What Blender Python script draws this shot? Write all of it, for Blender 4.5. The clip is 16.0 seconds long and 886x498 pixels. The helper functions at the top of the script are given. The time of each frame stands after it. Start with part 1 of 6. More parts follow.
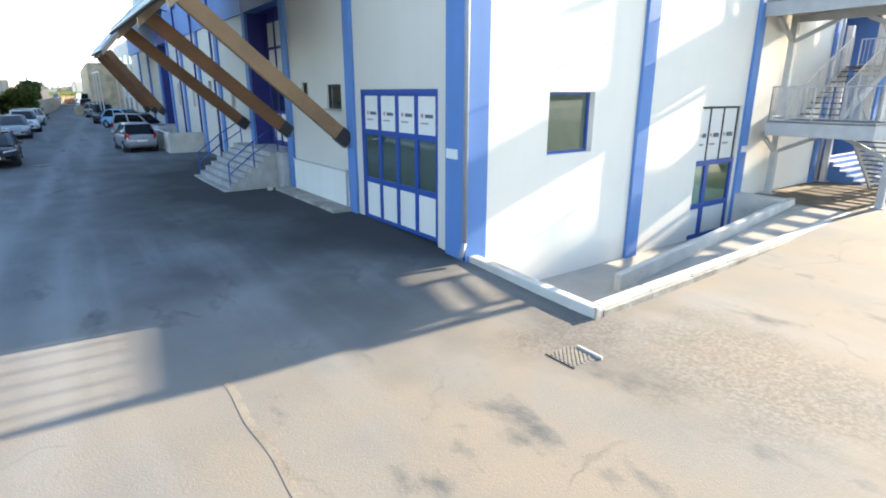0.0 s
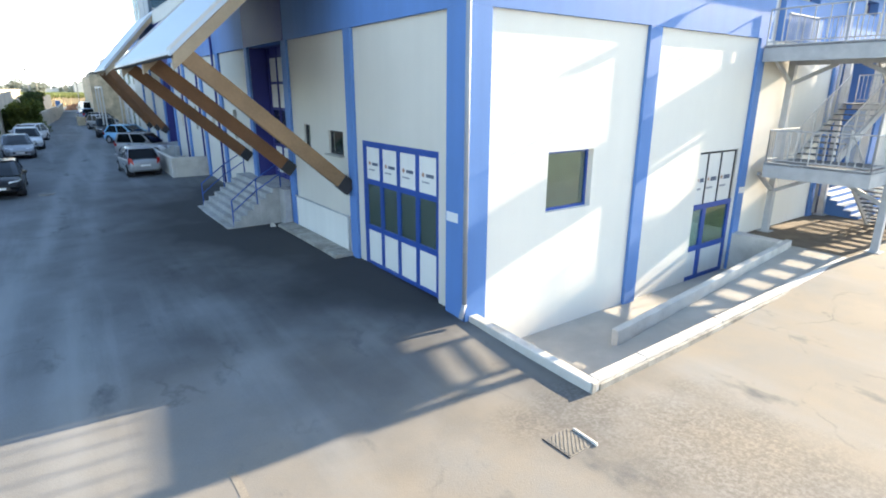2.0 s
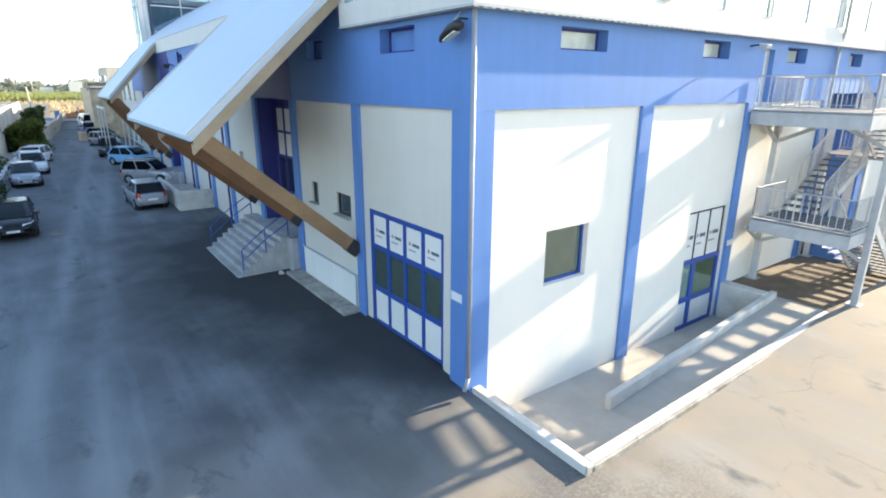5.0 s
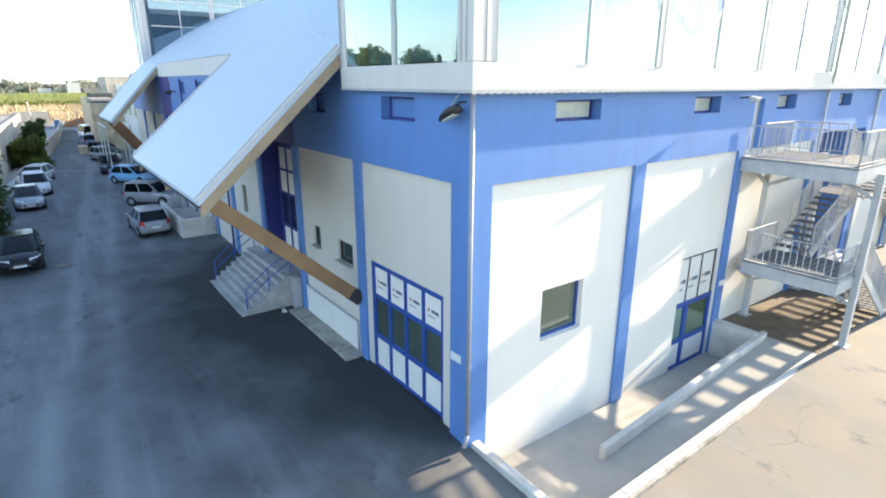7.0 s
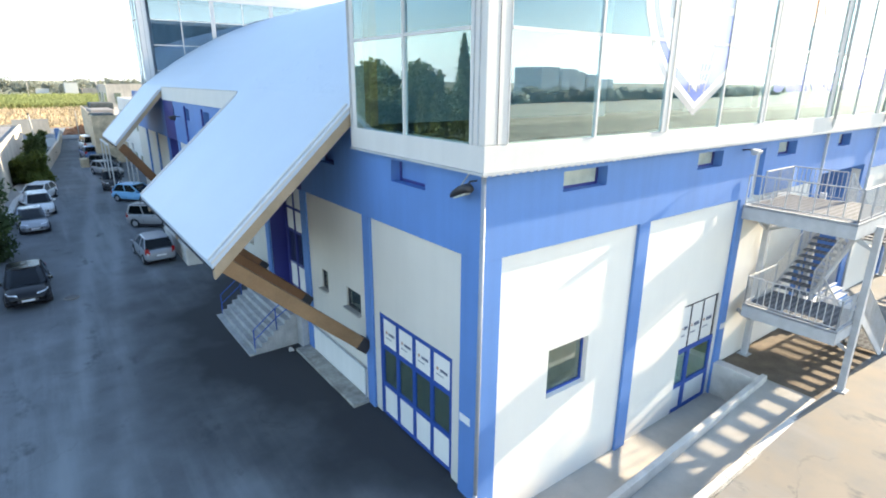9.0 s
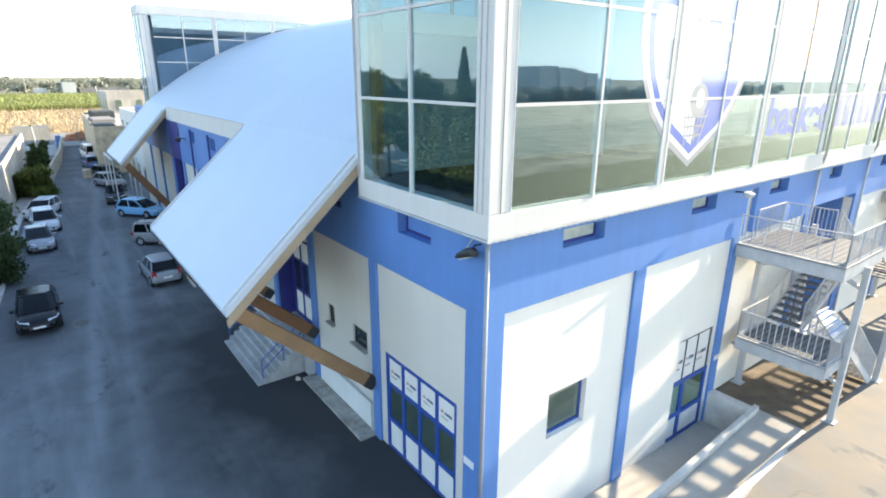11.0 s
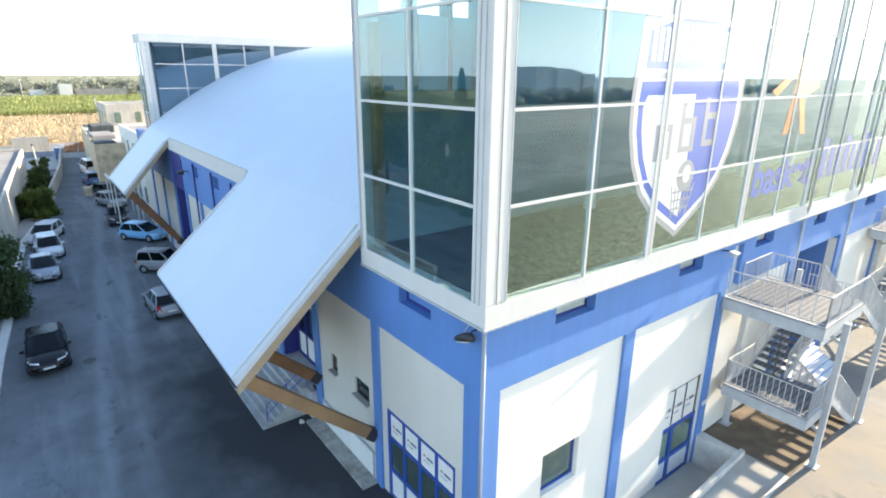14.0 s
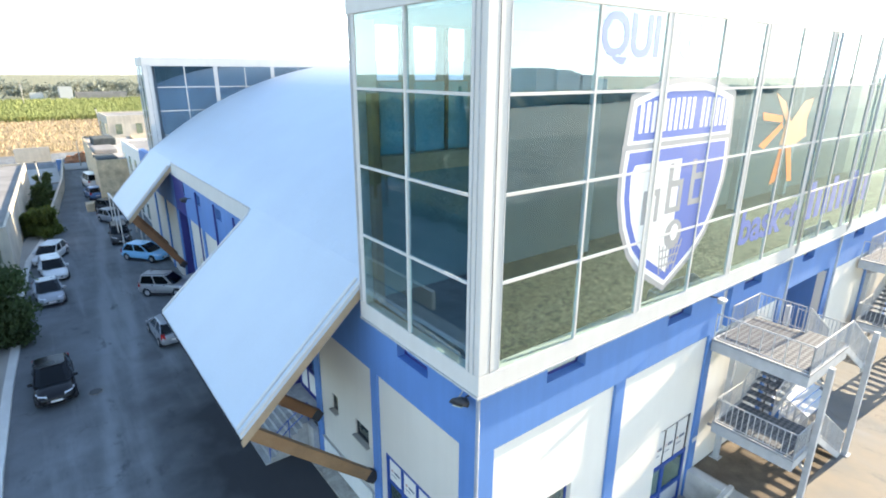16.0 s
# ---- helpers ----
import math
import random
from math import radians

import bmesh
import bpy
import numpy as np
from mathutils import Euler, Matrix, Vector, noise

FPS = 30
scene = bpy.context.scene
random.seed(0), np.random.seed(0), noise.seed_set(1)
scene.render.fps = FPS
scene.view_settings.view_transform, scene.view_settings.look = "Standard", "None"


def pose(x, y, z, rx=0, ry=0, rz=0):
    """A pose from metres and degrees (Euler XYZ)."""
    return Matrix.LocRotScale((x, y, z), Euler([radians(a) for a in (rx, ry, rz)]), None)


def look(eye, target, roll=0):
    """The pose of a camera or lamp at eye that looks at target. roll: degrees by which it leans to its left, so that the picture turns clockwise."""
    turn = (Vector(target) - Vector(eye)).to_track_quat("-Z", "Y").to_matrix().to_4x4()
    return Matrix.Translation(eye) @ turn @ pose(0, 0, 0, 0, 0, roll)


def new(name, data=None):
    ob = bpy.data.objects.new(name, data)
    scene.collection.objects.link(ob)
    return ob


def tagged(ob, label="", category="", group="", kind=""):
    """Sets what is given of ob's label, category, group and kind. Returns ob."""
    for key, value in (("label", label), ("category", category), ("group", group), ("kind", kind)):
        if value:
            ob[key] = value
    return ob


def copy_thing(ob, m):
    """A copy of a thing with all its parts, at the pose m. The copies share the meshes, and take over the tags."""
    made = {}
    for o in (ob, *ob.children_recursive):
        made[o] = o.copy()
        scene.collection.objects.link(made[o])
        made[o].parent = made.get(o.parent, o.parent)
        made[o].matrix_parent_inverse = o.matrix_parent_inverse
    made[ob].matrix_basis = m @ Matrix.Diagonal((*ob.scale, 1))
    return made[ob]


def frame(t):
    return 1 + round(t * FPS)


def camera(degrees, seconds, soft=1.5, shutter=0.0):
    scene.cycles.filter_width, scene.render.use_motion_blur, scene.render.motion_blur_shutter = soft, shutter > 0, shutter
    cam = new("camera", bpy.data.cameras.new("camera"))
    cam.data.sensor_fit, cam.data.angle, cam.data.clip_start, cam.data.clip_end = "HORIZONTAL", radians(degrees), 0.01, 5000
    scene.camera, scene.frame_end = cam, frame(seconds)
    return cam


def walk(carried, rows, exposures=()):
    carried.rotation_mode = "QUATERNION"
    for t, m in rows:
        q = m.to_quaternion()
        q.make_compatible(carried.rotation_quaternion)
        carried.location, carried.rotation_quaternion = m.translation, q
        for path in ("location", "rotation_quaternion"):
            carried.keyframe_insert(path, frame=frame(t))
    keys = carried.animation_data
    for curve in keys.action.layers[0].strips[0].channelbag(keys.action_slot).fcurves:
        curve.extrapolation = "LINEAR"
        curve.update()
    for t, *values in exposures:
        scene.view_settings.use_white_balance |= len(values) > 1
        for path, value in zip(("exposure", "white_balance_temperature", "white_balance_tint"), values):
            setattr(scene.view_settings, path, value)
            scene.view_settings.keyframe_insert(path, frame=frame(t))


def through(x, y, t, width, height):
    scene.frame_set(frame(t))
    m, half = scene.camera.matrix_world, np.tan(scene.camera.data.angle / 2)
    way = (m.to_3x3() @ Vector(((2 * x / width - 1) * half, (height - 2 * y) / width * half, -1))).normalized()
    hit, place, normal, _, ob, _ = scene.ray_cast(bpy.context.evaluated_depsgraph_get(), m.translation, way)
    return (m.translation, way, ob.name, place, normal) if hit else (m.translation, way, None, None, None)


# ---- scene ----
cam = camera(78.4, 16.0, soft=1.9)
PATH = [
    (0, (-7.159, -9.021, 3.453), (-6.031, -7.464, 2.902), 0.1),
    (0.5, (-7.21, -8.992, 3.81), (-6.083, -7.434, 3.259), 0.2),
    (1, (-7.179, -8.935, 4.181), (-6.055, -7.377, 3.627), 0.2),
    (1.5, (-7.108, -8.9, 4.51), (-5.983, -7.343, 3.954), 0.2),
    (2, (-7.056, -8.891, 4.854), (-5.932, -7.334, 4.295), 0.2),
    (2.5, (-7.048, -8.897, 5.163), (-5.924, -7.342, 4.6), 0.2),
    (3, (-7.134, -8.915, 5.463), (-6.005, -7.362, 4.901), 0.3),
    (3.5, (-7.217, -8.898, 5.787), (-6.087, -7.346, 5.223), 0.3),
    (4, (-7.279, -8.914, 6.183), (-6.149, -7.365, 5.613), 0.2),
    (6.5, (-7.43, -9.05, 8.148), (-6.296, -7.508, 7.566), 0.2),
    (7, (-7.4, -8.97, 8.604), (-6.266, -7.43, 8.018), 0.1),
    (7.5, (-7.413, -8.87, 9.021), (-6.278, -7.331, 8.435), 0.2),
    (8, (-7.437, -8.767, 9.45), (-6.3, -7.23, 8.862), 0.2),
    (8.5, (-7.468, -8.677, 9.856), (-6.33, -7.142, 9.266), 0.3),
    (9, (-7.504, -8.628, 10.248), (-6.365, -7.094, 9.656), 0.3),
    (11.5, (-7.793, -8.649, 12.126), (-6.65, -7.123, 11.521), 0.3),
    (12, (-7.834, -8.582, 12.453), (-6.689, -7.058, 11.848), 0.3),
    (12.5, (-7.852, -8.551, 12.8), (-6.706, -7.028, 12.192), 0.3),
    (13, (-7.879, -8.58, 13.181), (-6.733, -7.059, 12.572), 0.3),
    (13.5, (-7.876, -8.644, 13.567), (-6.728, -7.124, 12.956), 0.4),
    (14, (-7.843, -8.694, 13.995), (-6.695, -7.175, 13.382), 0.3),
    (14.5, (-7.829, -8.745, 14.373), (-6.681, -7.227, 13.759), 0.3),
    (15, (-7.827, -8.8, 14.815), (-6.679, -7.282, 14.2), 0.3),
    (15.5, (-7.816, -8.807, 15.318), (-6.668, -7.29, 14.702), 0.3),
    (16, (-7.787, -8.79, 15.842), (-6.64, -7.272, 15.224), 0.2),
]
walk(cam, [(t, look(eye, target, roll)) for t, eye, target, roll in PATH], exposures=[(0.0, 2.05, 7000, 10), (16.0, 2.05, 7000, 10)])

# ---- world, sun ----
SUN_EL, SUN_OFF = 19.75, 4.6
world = bpy.data.worlds.new("world")
scene.world = world
world.use_nodes = True
wn = world.node_tree.nodes
sky = wn.new("ShaderNodeTexSky")
sky.sky_type, sky.sun_disc = "NISHITA", False
sky.sun_elevation, sky.sun_rotation = radians(SUN_EL), radians(90 + SUN_OFF)
sky.air_density, sky.dust_density, sky.ozone_density = 1.0, 0.4, 2.0
# pale haze that thickens evenly towards the whole horizon
coord, split, low, haze = wn.new("ShaderNodeTexCoord"), wn.new("ShaderNodeSeparateXYZ"), wn.new("ShaderNodeMapRange"), wn.new("ShaderNodeMix")
low.interpolation_type = "SMOOTHERSTEP"
low.inputs[1].default_value, low.inputs[2].default_value, low.inputs[3].default_value, low.inputs[4].default_value = -0.02, 0.2, 0.95, 0.0
haze.data_type = "RGBA"
wl = world.node_tree.links
# the haze is brighter towards the sun's side
side, gain, glow = wn.new("ShaderNodeVectorMath"), wn.new("ShaderNodeMath"), wn.new("ShaderNodeVectorMath")
side.operation, gain.operation, glow.operation = "DOT_PRODUCT", "MULTIPLY_ADD", "SCALE"
side.inputs[1].default_value = (math.cos(radians(SUN_OFF)), -math.sin(radians(SUN_OFF)), 0)
gain.inputs[1].default_value, gain.inputs[2].default_value = 0.42, 0.85
glow.inputs[0].default_value = (7.6, 8.4, 8.9)
wl.new(coord.outputs["Generated"], side.inputs[0]), wl.new(side.outputs["Value"], gain.inputs[0]), wl.new(gain.outputs[0], glow.inputs["Scale"]), wl.new(glow.outputs[0], haze.inputs[7])
wl.new(coord.outputs["Generated"], split.inputs[0]), wl.new(split.outputs["Z"], low.inputs[0]), wl.new(low.outputs[0], haze.inputs["Factor"])
wl.new(sky.outputs[0], haze.inputs[6]), wl.new(haze.outputs[2], wn["Background"].inputs[0])
wn["Background"].inputs[1].default_value = 0.136
sun_data = bpy.data.lights.new("sun", "SUN")
sun_data.energy, sun_data.angle, sun_data.color = 4.4, radians(0.5), (1.0, 0.87, 0.68)
sun = new("sun", sun_data)
sun_dir = Vector((math.cos(radians(SUN_EL)) * math.cos(radians(SUN_OFF)), -math.cos(radians(SUN_EL)) * math.sin(radians(SUN_OFF)), math.sin(radians(SUN_EL))))
sun.matrix_world = look(sun_dir * 80, (0, 0, 0))

# ---- materials ----
def surface(name, color, rough=0.7, metal=0.0, scale=3.0, vary=0.12, fine=60.0, bump=0.15, spots=0.0, spot_color=None, ribs=None, objvar=0.0, streak=0.0):
    """A Principled surface with variation at two scales, optional stains, streaks and ribs."""
    m = bpy.data.materials.new(name)
    m.use_nodes = True
    t = m.node_tree
    n, l = t.nodes, t.links
    p = n["Principled BSDF"]
    p.inputs["Metallic"].default_value = metal
    geo = n.new("ShaderNodeNewGeometry")
    big = n.new("ShaderNodeTexNoise")
    big.inputs["Scale"].default_value, big.inputs["Detail"].default_value = scale, 5
    small = n.new("ShaderNodeTexNoise")
    small.inputs["Scale"].default_value, small.inputs["Detail"].default_value = fine, 3
    src = geo.outputs["Position"]
    l.new(src, big.inputs["Vector"]), l.new(src, small.inputs["Vector"])
    add = n.new("ShaderNodeMath")
    add.operation = "MULTIPLY_ADD"
    add.inputs[1].default_value = 0.4
    l.new(small.outputs[0], add.inputs[0]), l.new(big.outputs[0], add.inputs[2])
    ramp = n.new("ShaderNodeMapRange")
    ramp.inputs[1].default_value, ramp.inputs[2].default_value = 0.42, 0.98
    ramp.inputs[3].default_value, ramp.inputs[4].default_value = 1 - vary, 1 + vary
    l.new(add.outputs[0], ramp.inputs[0])
    val = ramp.outputs[0]
    if objvar:
        info = n.new("ShaderNodeObjectInfo")
        r2 = n.new("ShaderNodeMapRange")
        r2.inputs[3].default_value, r2.inputs[4].default_value = 1 - objvar, 1 + objvar
        l.new(info.outputs["Random"], r2.inputs[0])
        mul = n.new("ShaderNodeMath")
        mul.operation = "MULTIPLY"
        l.new(val, mul.inputs[0]), l.new(r2.outputs[0], mul.inputs[1])
        val = mul.outputs[0]
    if streak:
        mp = n.new("ShaderNodeMapping")
        mp.inputs["Scale"].default_value = (2.2, 2.2, 0.12)
        st = n.new("ShaderNodeTexNoise")
        st.inputs["Scale"].default_value, st.inputs["Detail"].default_value = 1.6, 6
        l.new(src, mp.inputs[0]), l.new(mp.outputs[0], st.inputs["Vector"])
        r3 = n.new("ShaderNodeMapRange")
        r3.inputs[1].default_value, r3.inputs[2].default_value = 0.35, 0.75
        r3.inputs[3].default_value, r3.inputs[4].default_value = 1.0, 1 - streak
        l.new(st.outputs[0], r3.inputs[0])
        mul = n.new("ShaderNodeMath")
        mul.operation = "MULTIPLY"
        l.new(val, mul.inputs[0]), l.new(r3.outputs[0], mul.inputs[1])
        val = mul.outputs[0]
    tint = n.new("ShaderNodeVectorMath")
    tint.operation = "SCALE"
    tint.inputs[0].default_value = color
    l.new(val, tint.inputs["Scale"])
    out = tint.outputs[0]
    if spots:
        sp = n.new("ShaderNodeTexNoise")
        sp.inputs["Scale"].default_value, sp.inputs["Detail"].default_value, sp.inputs["Roughness"].default_value = scale * 0.35, 7, 0.68
        l.new(src, sp.inputs["Vector"])
        r4 = n.new("ShaderNodeMapRange")
        r4.inputs[1].default_value, r4.inputs[2].default_value = 0.5, 0.68
        r4.inputs[4].default_value = spots
        l.new(sp.outputs[0], r4.inputs[0])
        mix = n.new("ShaderNodeMix")
        mix.data_type = "RGBA"
        l.new(r4.outputs[0], mix.inputs["Factor"])
        l.new(out, mix.inputs[6])
        mix.inputs[7].default_value = (*(spot_color or [c * 0.5 for c in color]), 1)
        out = mix.outputs[2]
    l.new(out, p.inputs["Base Color"])
    rr = n.new("ShaderNodeMapRange")
    rr.inputs[3].default_value, rr.inputs[4].default_value = max(rough - 0.1, 0.02), min(rough + 0.1, 1)
    l.new(big.outputs[0], rr.inputs[0]), l.new(rr.outputs[0], p.inputs["Roughness"])
    if bump or ribs:
        b = n.new("ShaderNodeBump")
        b.inputs["Strength"].default_value, b.inputs["Distance"].default_value = bump, 0.01
        h = small.outputs[0]
        if ribs:
            w = n.new("ShaderNodeTexWave")
            w.wave_type, w.bands_direction, w.wave_profile = "BANDS", ribs[0], "SIN"
            w.inputs["Scale"].default_value, w.inputs["Distortion"].default_value = ribs[1], 0.0
            l.new(src, w.inputs["Vector"])
            ad = n.new("ShaderNodeMath")
            ad.operation = "MULTIPLY_ADD"
            ad.inputs[1].default_value = ribs[2]
            l.new(w.outputs["Fac"], ad.inputs[0]), l.new(small.outputs[0], ad.inputs[2])
            h = ad.outputs[0]
        l.new(h, b.inputs["Height"]), l.new(b.outputs[0], p.inputs["Normal"])
    return m


def mirror_glass(name, tint, see, amount, rough=0.01, power=3.0):
    """Reflecting facade glass: a tinted gloss over a tinted clear pane."""
    m = bpy.data.materials.new(name)
    m.use_nodes = True
    n, l = m.node_tree.nodes, m.node_tree.links
    n.remove(n["Principled BSDF"])
    g, tr, mx = n.new("ShaderNodeBsdfGlossy"), n.new("ShaderNodeBsdfTransparent"), n.new("ShaderNodeMixShader")
    g.inputs["Color"].default_value, g.inputs["Roughness"].default_value = (*tint, 1), rough
    tr.inputs["Color"].default_value = (*see, 1)
    lw, mr = n.new("ShaderNodeLayerWeight"), n.new("ShaderNodeMapRange")
    lw.inputs[0].default_value = 0.5
    pw = n.new("ShaderNodeMath")
    pw.operation, pw.inputs[1].default_value = "POWER", power
    mr.inputs[3].default_value, mr.inputs[4].default_value = amount, 0.98
    l.new(lw.outputs["Facing"], pw.inputs[0]), l.new(pw.outputs[0], mr.inputs[0]), l.new(mr.outputs[0], mx.inputs[0])
    wob, bp = n.new("ShaderNodeTexNoise"), n.new("ShaderNodeBump")
    wob.inputs["Scale"].default_value = 0.5
    bp.inputs["Strength"].default_value, bp.inputs["Distance"].default_value = 0.04, 0.05
    l.new(wob.outputs[0], bp.inputs["Height"]), l.new(bp.outputs[0], g.inputs["Normal"])
    l.new(tr.outputs[0], mx.inputs[1]), l.new(g.outputs[0], mx.inputs[2])
    l.new(mx.outputs[0], n["Material Output"].inputs[0])
    return m


def leafy(name, color, through=0.4, **more):
    """Leaves that let part of the sun through."""
    m = surface(name, color, 0.75, bump=0.1, **more)
    n, l = m.node_tree.nodes, m.node_tree.links
    p, tl, mx = n["Principled BSDF"], n.new("ShaderNodeBsdfTranslucent"), n.new("ShaderNodeMixShader")
    mx.inputs[0].default_value = through
    l.new(p.inputs["Base Color"].links[0].from_socket, tl.inputs["Color"])
    l.new(p.outputs[0], mx.inputs[1]), l.new(tl.outputs[0], mx.inputs[2])
    l.new(mx.outputs[0], n["Material Output"].inputs[0])
    return m


LANES = [(-8.95, 0.6), (-7.5, 0.55)]
def asphalt(name, color, worn, dark, crack, grime_shade=None):
    """Old asphalt: grain, worn pale lanes along the street, dark oily blotches and pale cracks."""
    m = surface(name, color, 0.92, scale=0.5, vary=0.3, fine=45, bump=0.35, spots=0.6, spot_color=dark)
    n, l = m.node_tree.nodes, m.node_tree.links
    p = n["Principled BSDF"]
    src = next(k for k in n if k.bl_idname == "ShaderNodeNewGeometry").outputs["Position"]
    base = p.inputs["Base Color"].links[0].from_socket
    def masked(scale, axes, lo, hi, detail=6):
        mp, no, mr = n.new("ShaderNodeMapping"), n.new("ShaderNodeTexNoise"), n.new("ShaderNodeMapRange")
        mp.inputs["Scale"].default_value = axes
        no.inputs["Scale"].default_value, no.inputs["Detail"].default_value, no.inputs["Roughness"].default_value = scale, detail, 0.62
        mr.inputs[1].default_value, mr.inputs[2].default_value = lo, hi
        l.new(src, mp.inputs[0]), l.new(mp.outputs[0], no.inputs["Vector"]), l.new(no.outputs[0], mr.inputs[0])
        return mr.outputs[0]
    def blend(factor, below, color):
        mx = n.new("ShaderNodeMix")
        mx.data_type = "RGBA"
        l.new(factor, mx.inputs["Factor"]), l.new(below, mx.inputs[6])
        mx.inputs[7].default_value = (*color, 1)
        return mx.outputs[2]
    out = blend(masked(0.55, (1.0, 0.09, 1.0), 0.5, 0.72), base, worn)
    sx = n.new("ShaderNodeSeparateXYZ")
    wav, sway = n.new("ShaderNodeTexNoise"), n.new("ShaderNodeMath")
    wav.inputs["Scale"].default_value, sway.operation, sway.inputs[1].default_value = 0.12, "MULTIPLY_ADD", 0.9
    slant = n.new("ShaderNodeMath")
    slant.operation, slant.inputs[1].default_value = "MULTIPLY_ADD", -0.1
    l.new(sx.outputs["Y"], slant.inputs[0]), l.new(sx.outputs["X"], slant.inputs[2])
    l.new(src, sx.inputs[0]), l.new(src, wav.inputs["Vector"]), l.new(wav.outputs[0], sway.inputs[0]), l.new(slant.outputs[0], sway.inputs[2])
    for lane, wide in LANES:
        off, ab, mr, br, mu = (n.new("ShaderNodeMath"), n.new("ShaderNodeMath"), n.new("ShaderNodeMapRange"), n.new("ShaderNodeMath"), n.new("ShaderNodeMath"))
        off.operation, off.inputs[1].default_value, ab.operation = "SUBTRACT", lane + 0.45, "ABSOLUTE"
        mr.interpolation_type = "SMOOTHSTEP"
        mr.inputs[1].default_value, mr.inputs[2].default_value, mr.inputs[3].default_value, mr.inputs[4].default_value = 0.05, wide, 0.75, 0.0
        l.new(sway.outputs[0], off.inputs[0]), l.new(off.outputs[0], ab.inputs[0]), l.new(ab.outputs[0], mr.inputs[0])
        mu.operation = "MULTIPLY"
        l.new(mr.outputs[0], mu.inputs[0]), l.new(masked(0.5, (1, 0.12, 1), 0.3, 0.6), mu.inputs[1])
        out = blend(mu.outputs[0], out, worn)
    # beige over the yard: dust, plus the sun's warmth put into the colour
    yd, dm = n.new("ShaderNodeMapRange"), n.new("ShaderNodeMath")
    yd.interpolation_type, dm.operation = "SMOOTHSTEP", "MULTIPLY"
    yd.inputs[1].default_value, yd.inputs[2].default_value, yd.inputs[3].default_value, yd.inputs[4].default_value = -5.0, 4.0, 1.0, 0.0
    l.new(sx.outputs["Y"], yd.inputs[0]), l.new(yd.outputs[0], dm.inputs[0]), l.new(masked(0.35, (1, 1, 1), 0.2, 0.6), dm.inputs[1])
    out = blend(dm.outputs[0], out, (0.245, 0.213, 0.17))
    out = blend(masked(0.9, (1.0, 0.55, 1.0), 0.6, 0.72), out, dark)
    # patch of bare grey aggregate by the drain
    for (cx, cy), (rx, ry) in (((0.4, -6.0), (1.7, 2.4)), ((-0.6, -3.6), (1.5, 0.8))):
        mp, ln, no, sm, mr, sp, mu = n.new("ShaderNodeMapping"), n.new("ShaderNodeVectorMath"), n.new("ShaderNodeTexNoise"), n.new("ShaderNodeMath"), n.new("ShaderNodeMapRange"), n.new("ShaderNodeMapRange"), n.new("ShaderNodeMath")
        mp.inputs["Location"].default_value, mp.inputs["Scale"].default_value = (-cx / rx, -cy / ry, 0), (1 / rx, 1 / ry, 0)
        ln.operation, sm.operation, sm.inputs[1].default_value = "LENGTH", "MULTIPLY_ADD", 1.5
        no.inputs["Scale"].default_value, no.inputs["Detail"].default_value = 1.1, 8
        mr.inputs[1].default_value, mr.inputs[2].default_value, mr.inputs[3].default_value, mr.inputs[4].default_value = 1.35, 1.95, 0.75, 0.0
        l.new(src, mp.inputs[0]), l.new(mp.outputs[0], ln.inputs[0]), l.new(src, no.inputs["Vector"])
        l.new(no.outputs[0], sm.inputs[0]), l.new(ln.outputs["Value"], sm.inputs[2]), l.new(sm.outputs[0], mr.inputs[0])
        mu.operation = "MULTIPLY"
        l.new(mr.outputs[0], mu.inputs[0]), l.new(masked(17.0, (1, 1, 1), 0.34, 0.6, 3), mu.inputs[1])
        out = blend(mu.outputs[0], out, (0.12, 0.108, 0.094))
    vo, dis, add, th = n.new("ShaderNodeTexVoronoi"), n.new("ShaderNodeTexNoise"), n.new("ShaderNodeVectorMath"), n.new("ShaderNodeMapRange")
    vo.feature = "DISTANCE_TO_EDGE"
    vo.inputs["Scale"].default_value, dis.inputs["Scale"].default_value, dis.inputs["Detail"].default_value = 0.28, 1.3, 5
    add.operation = "ADD"
    l.new(src, dis.inputs["Vector"]), l.new(src, add.inputs[0]), l.new(dis.outputs["Color"], add.inputs[1]), l.new(add.outputs[0], vo.inputs["Vector"])
    th.inputs[1].default_value, th.inputs[2].default_value, th.inputs[3].default_value, th.inputs[4].default_value = 0.0, 0.012, 0.55, 0.0
    l.new(vo.outputs["Distance"], th.inputs[0])
    gate, mul = masked(0.4, (1, 1, 1), 0.5, 0.62), n.new("ShaderNodeMath")
    mul.operation = "MULTIPLY"
    l.new(th.outputs[0], mul.inputs[0]), l.new(gate, mul.inputs[1])
    out = blend(mul.outputs[0], out, crack)
    # dark ellipses beside the hall: grime, with the shade there deepened by colour
    for (cx, cy), (rx, ry) in grime_shade or ():
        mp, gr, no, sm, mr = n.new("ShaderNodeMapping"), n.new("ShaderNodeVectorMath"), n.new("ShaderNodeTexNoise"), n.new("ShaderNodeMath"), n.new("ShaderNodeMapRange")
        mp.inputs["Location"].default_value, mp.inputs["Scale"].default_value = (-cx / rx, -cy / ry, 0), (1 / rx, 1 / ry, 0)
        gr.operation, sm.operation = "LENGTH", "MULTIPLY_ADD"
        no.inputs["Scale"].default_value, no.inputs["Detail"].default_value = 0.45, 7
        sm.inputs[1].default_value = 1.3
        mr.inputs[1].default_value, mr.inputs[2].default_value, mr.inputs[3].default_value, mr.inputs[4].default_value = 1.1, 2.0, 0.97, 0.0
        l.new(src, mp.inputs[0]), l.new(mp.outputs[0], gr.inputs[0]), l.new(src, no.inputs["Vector"])
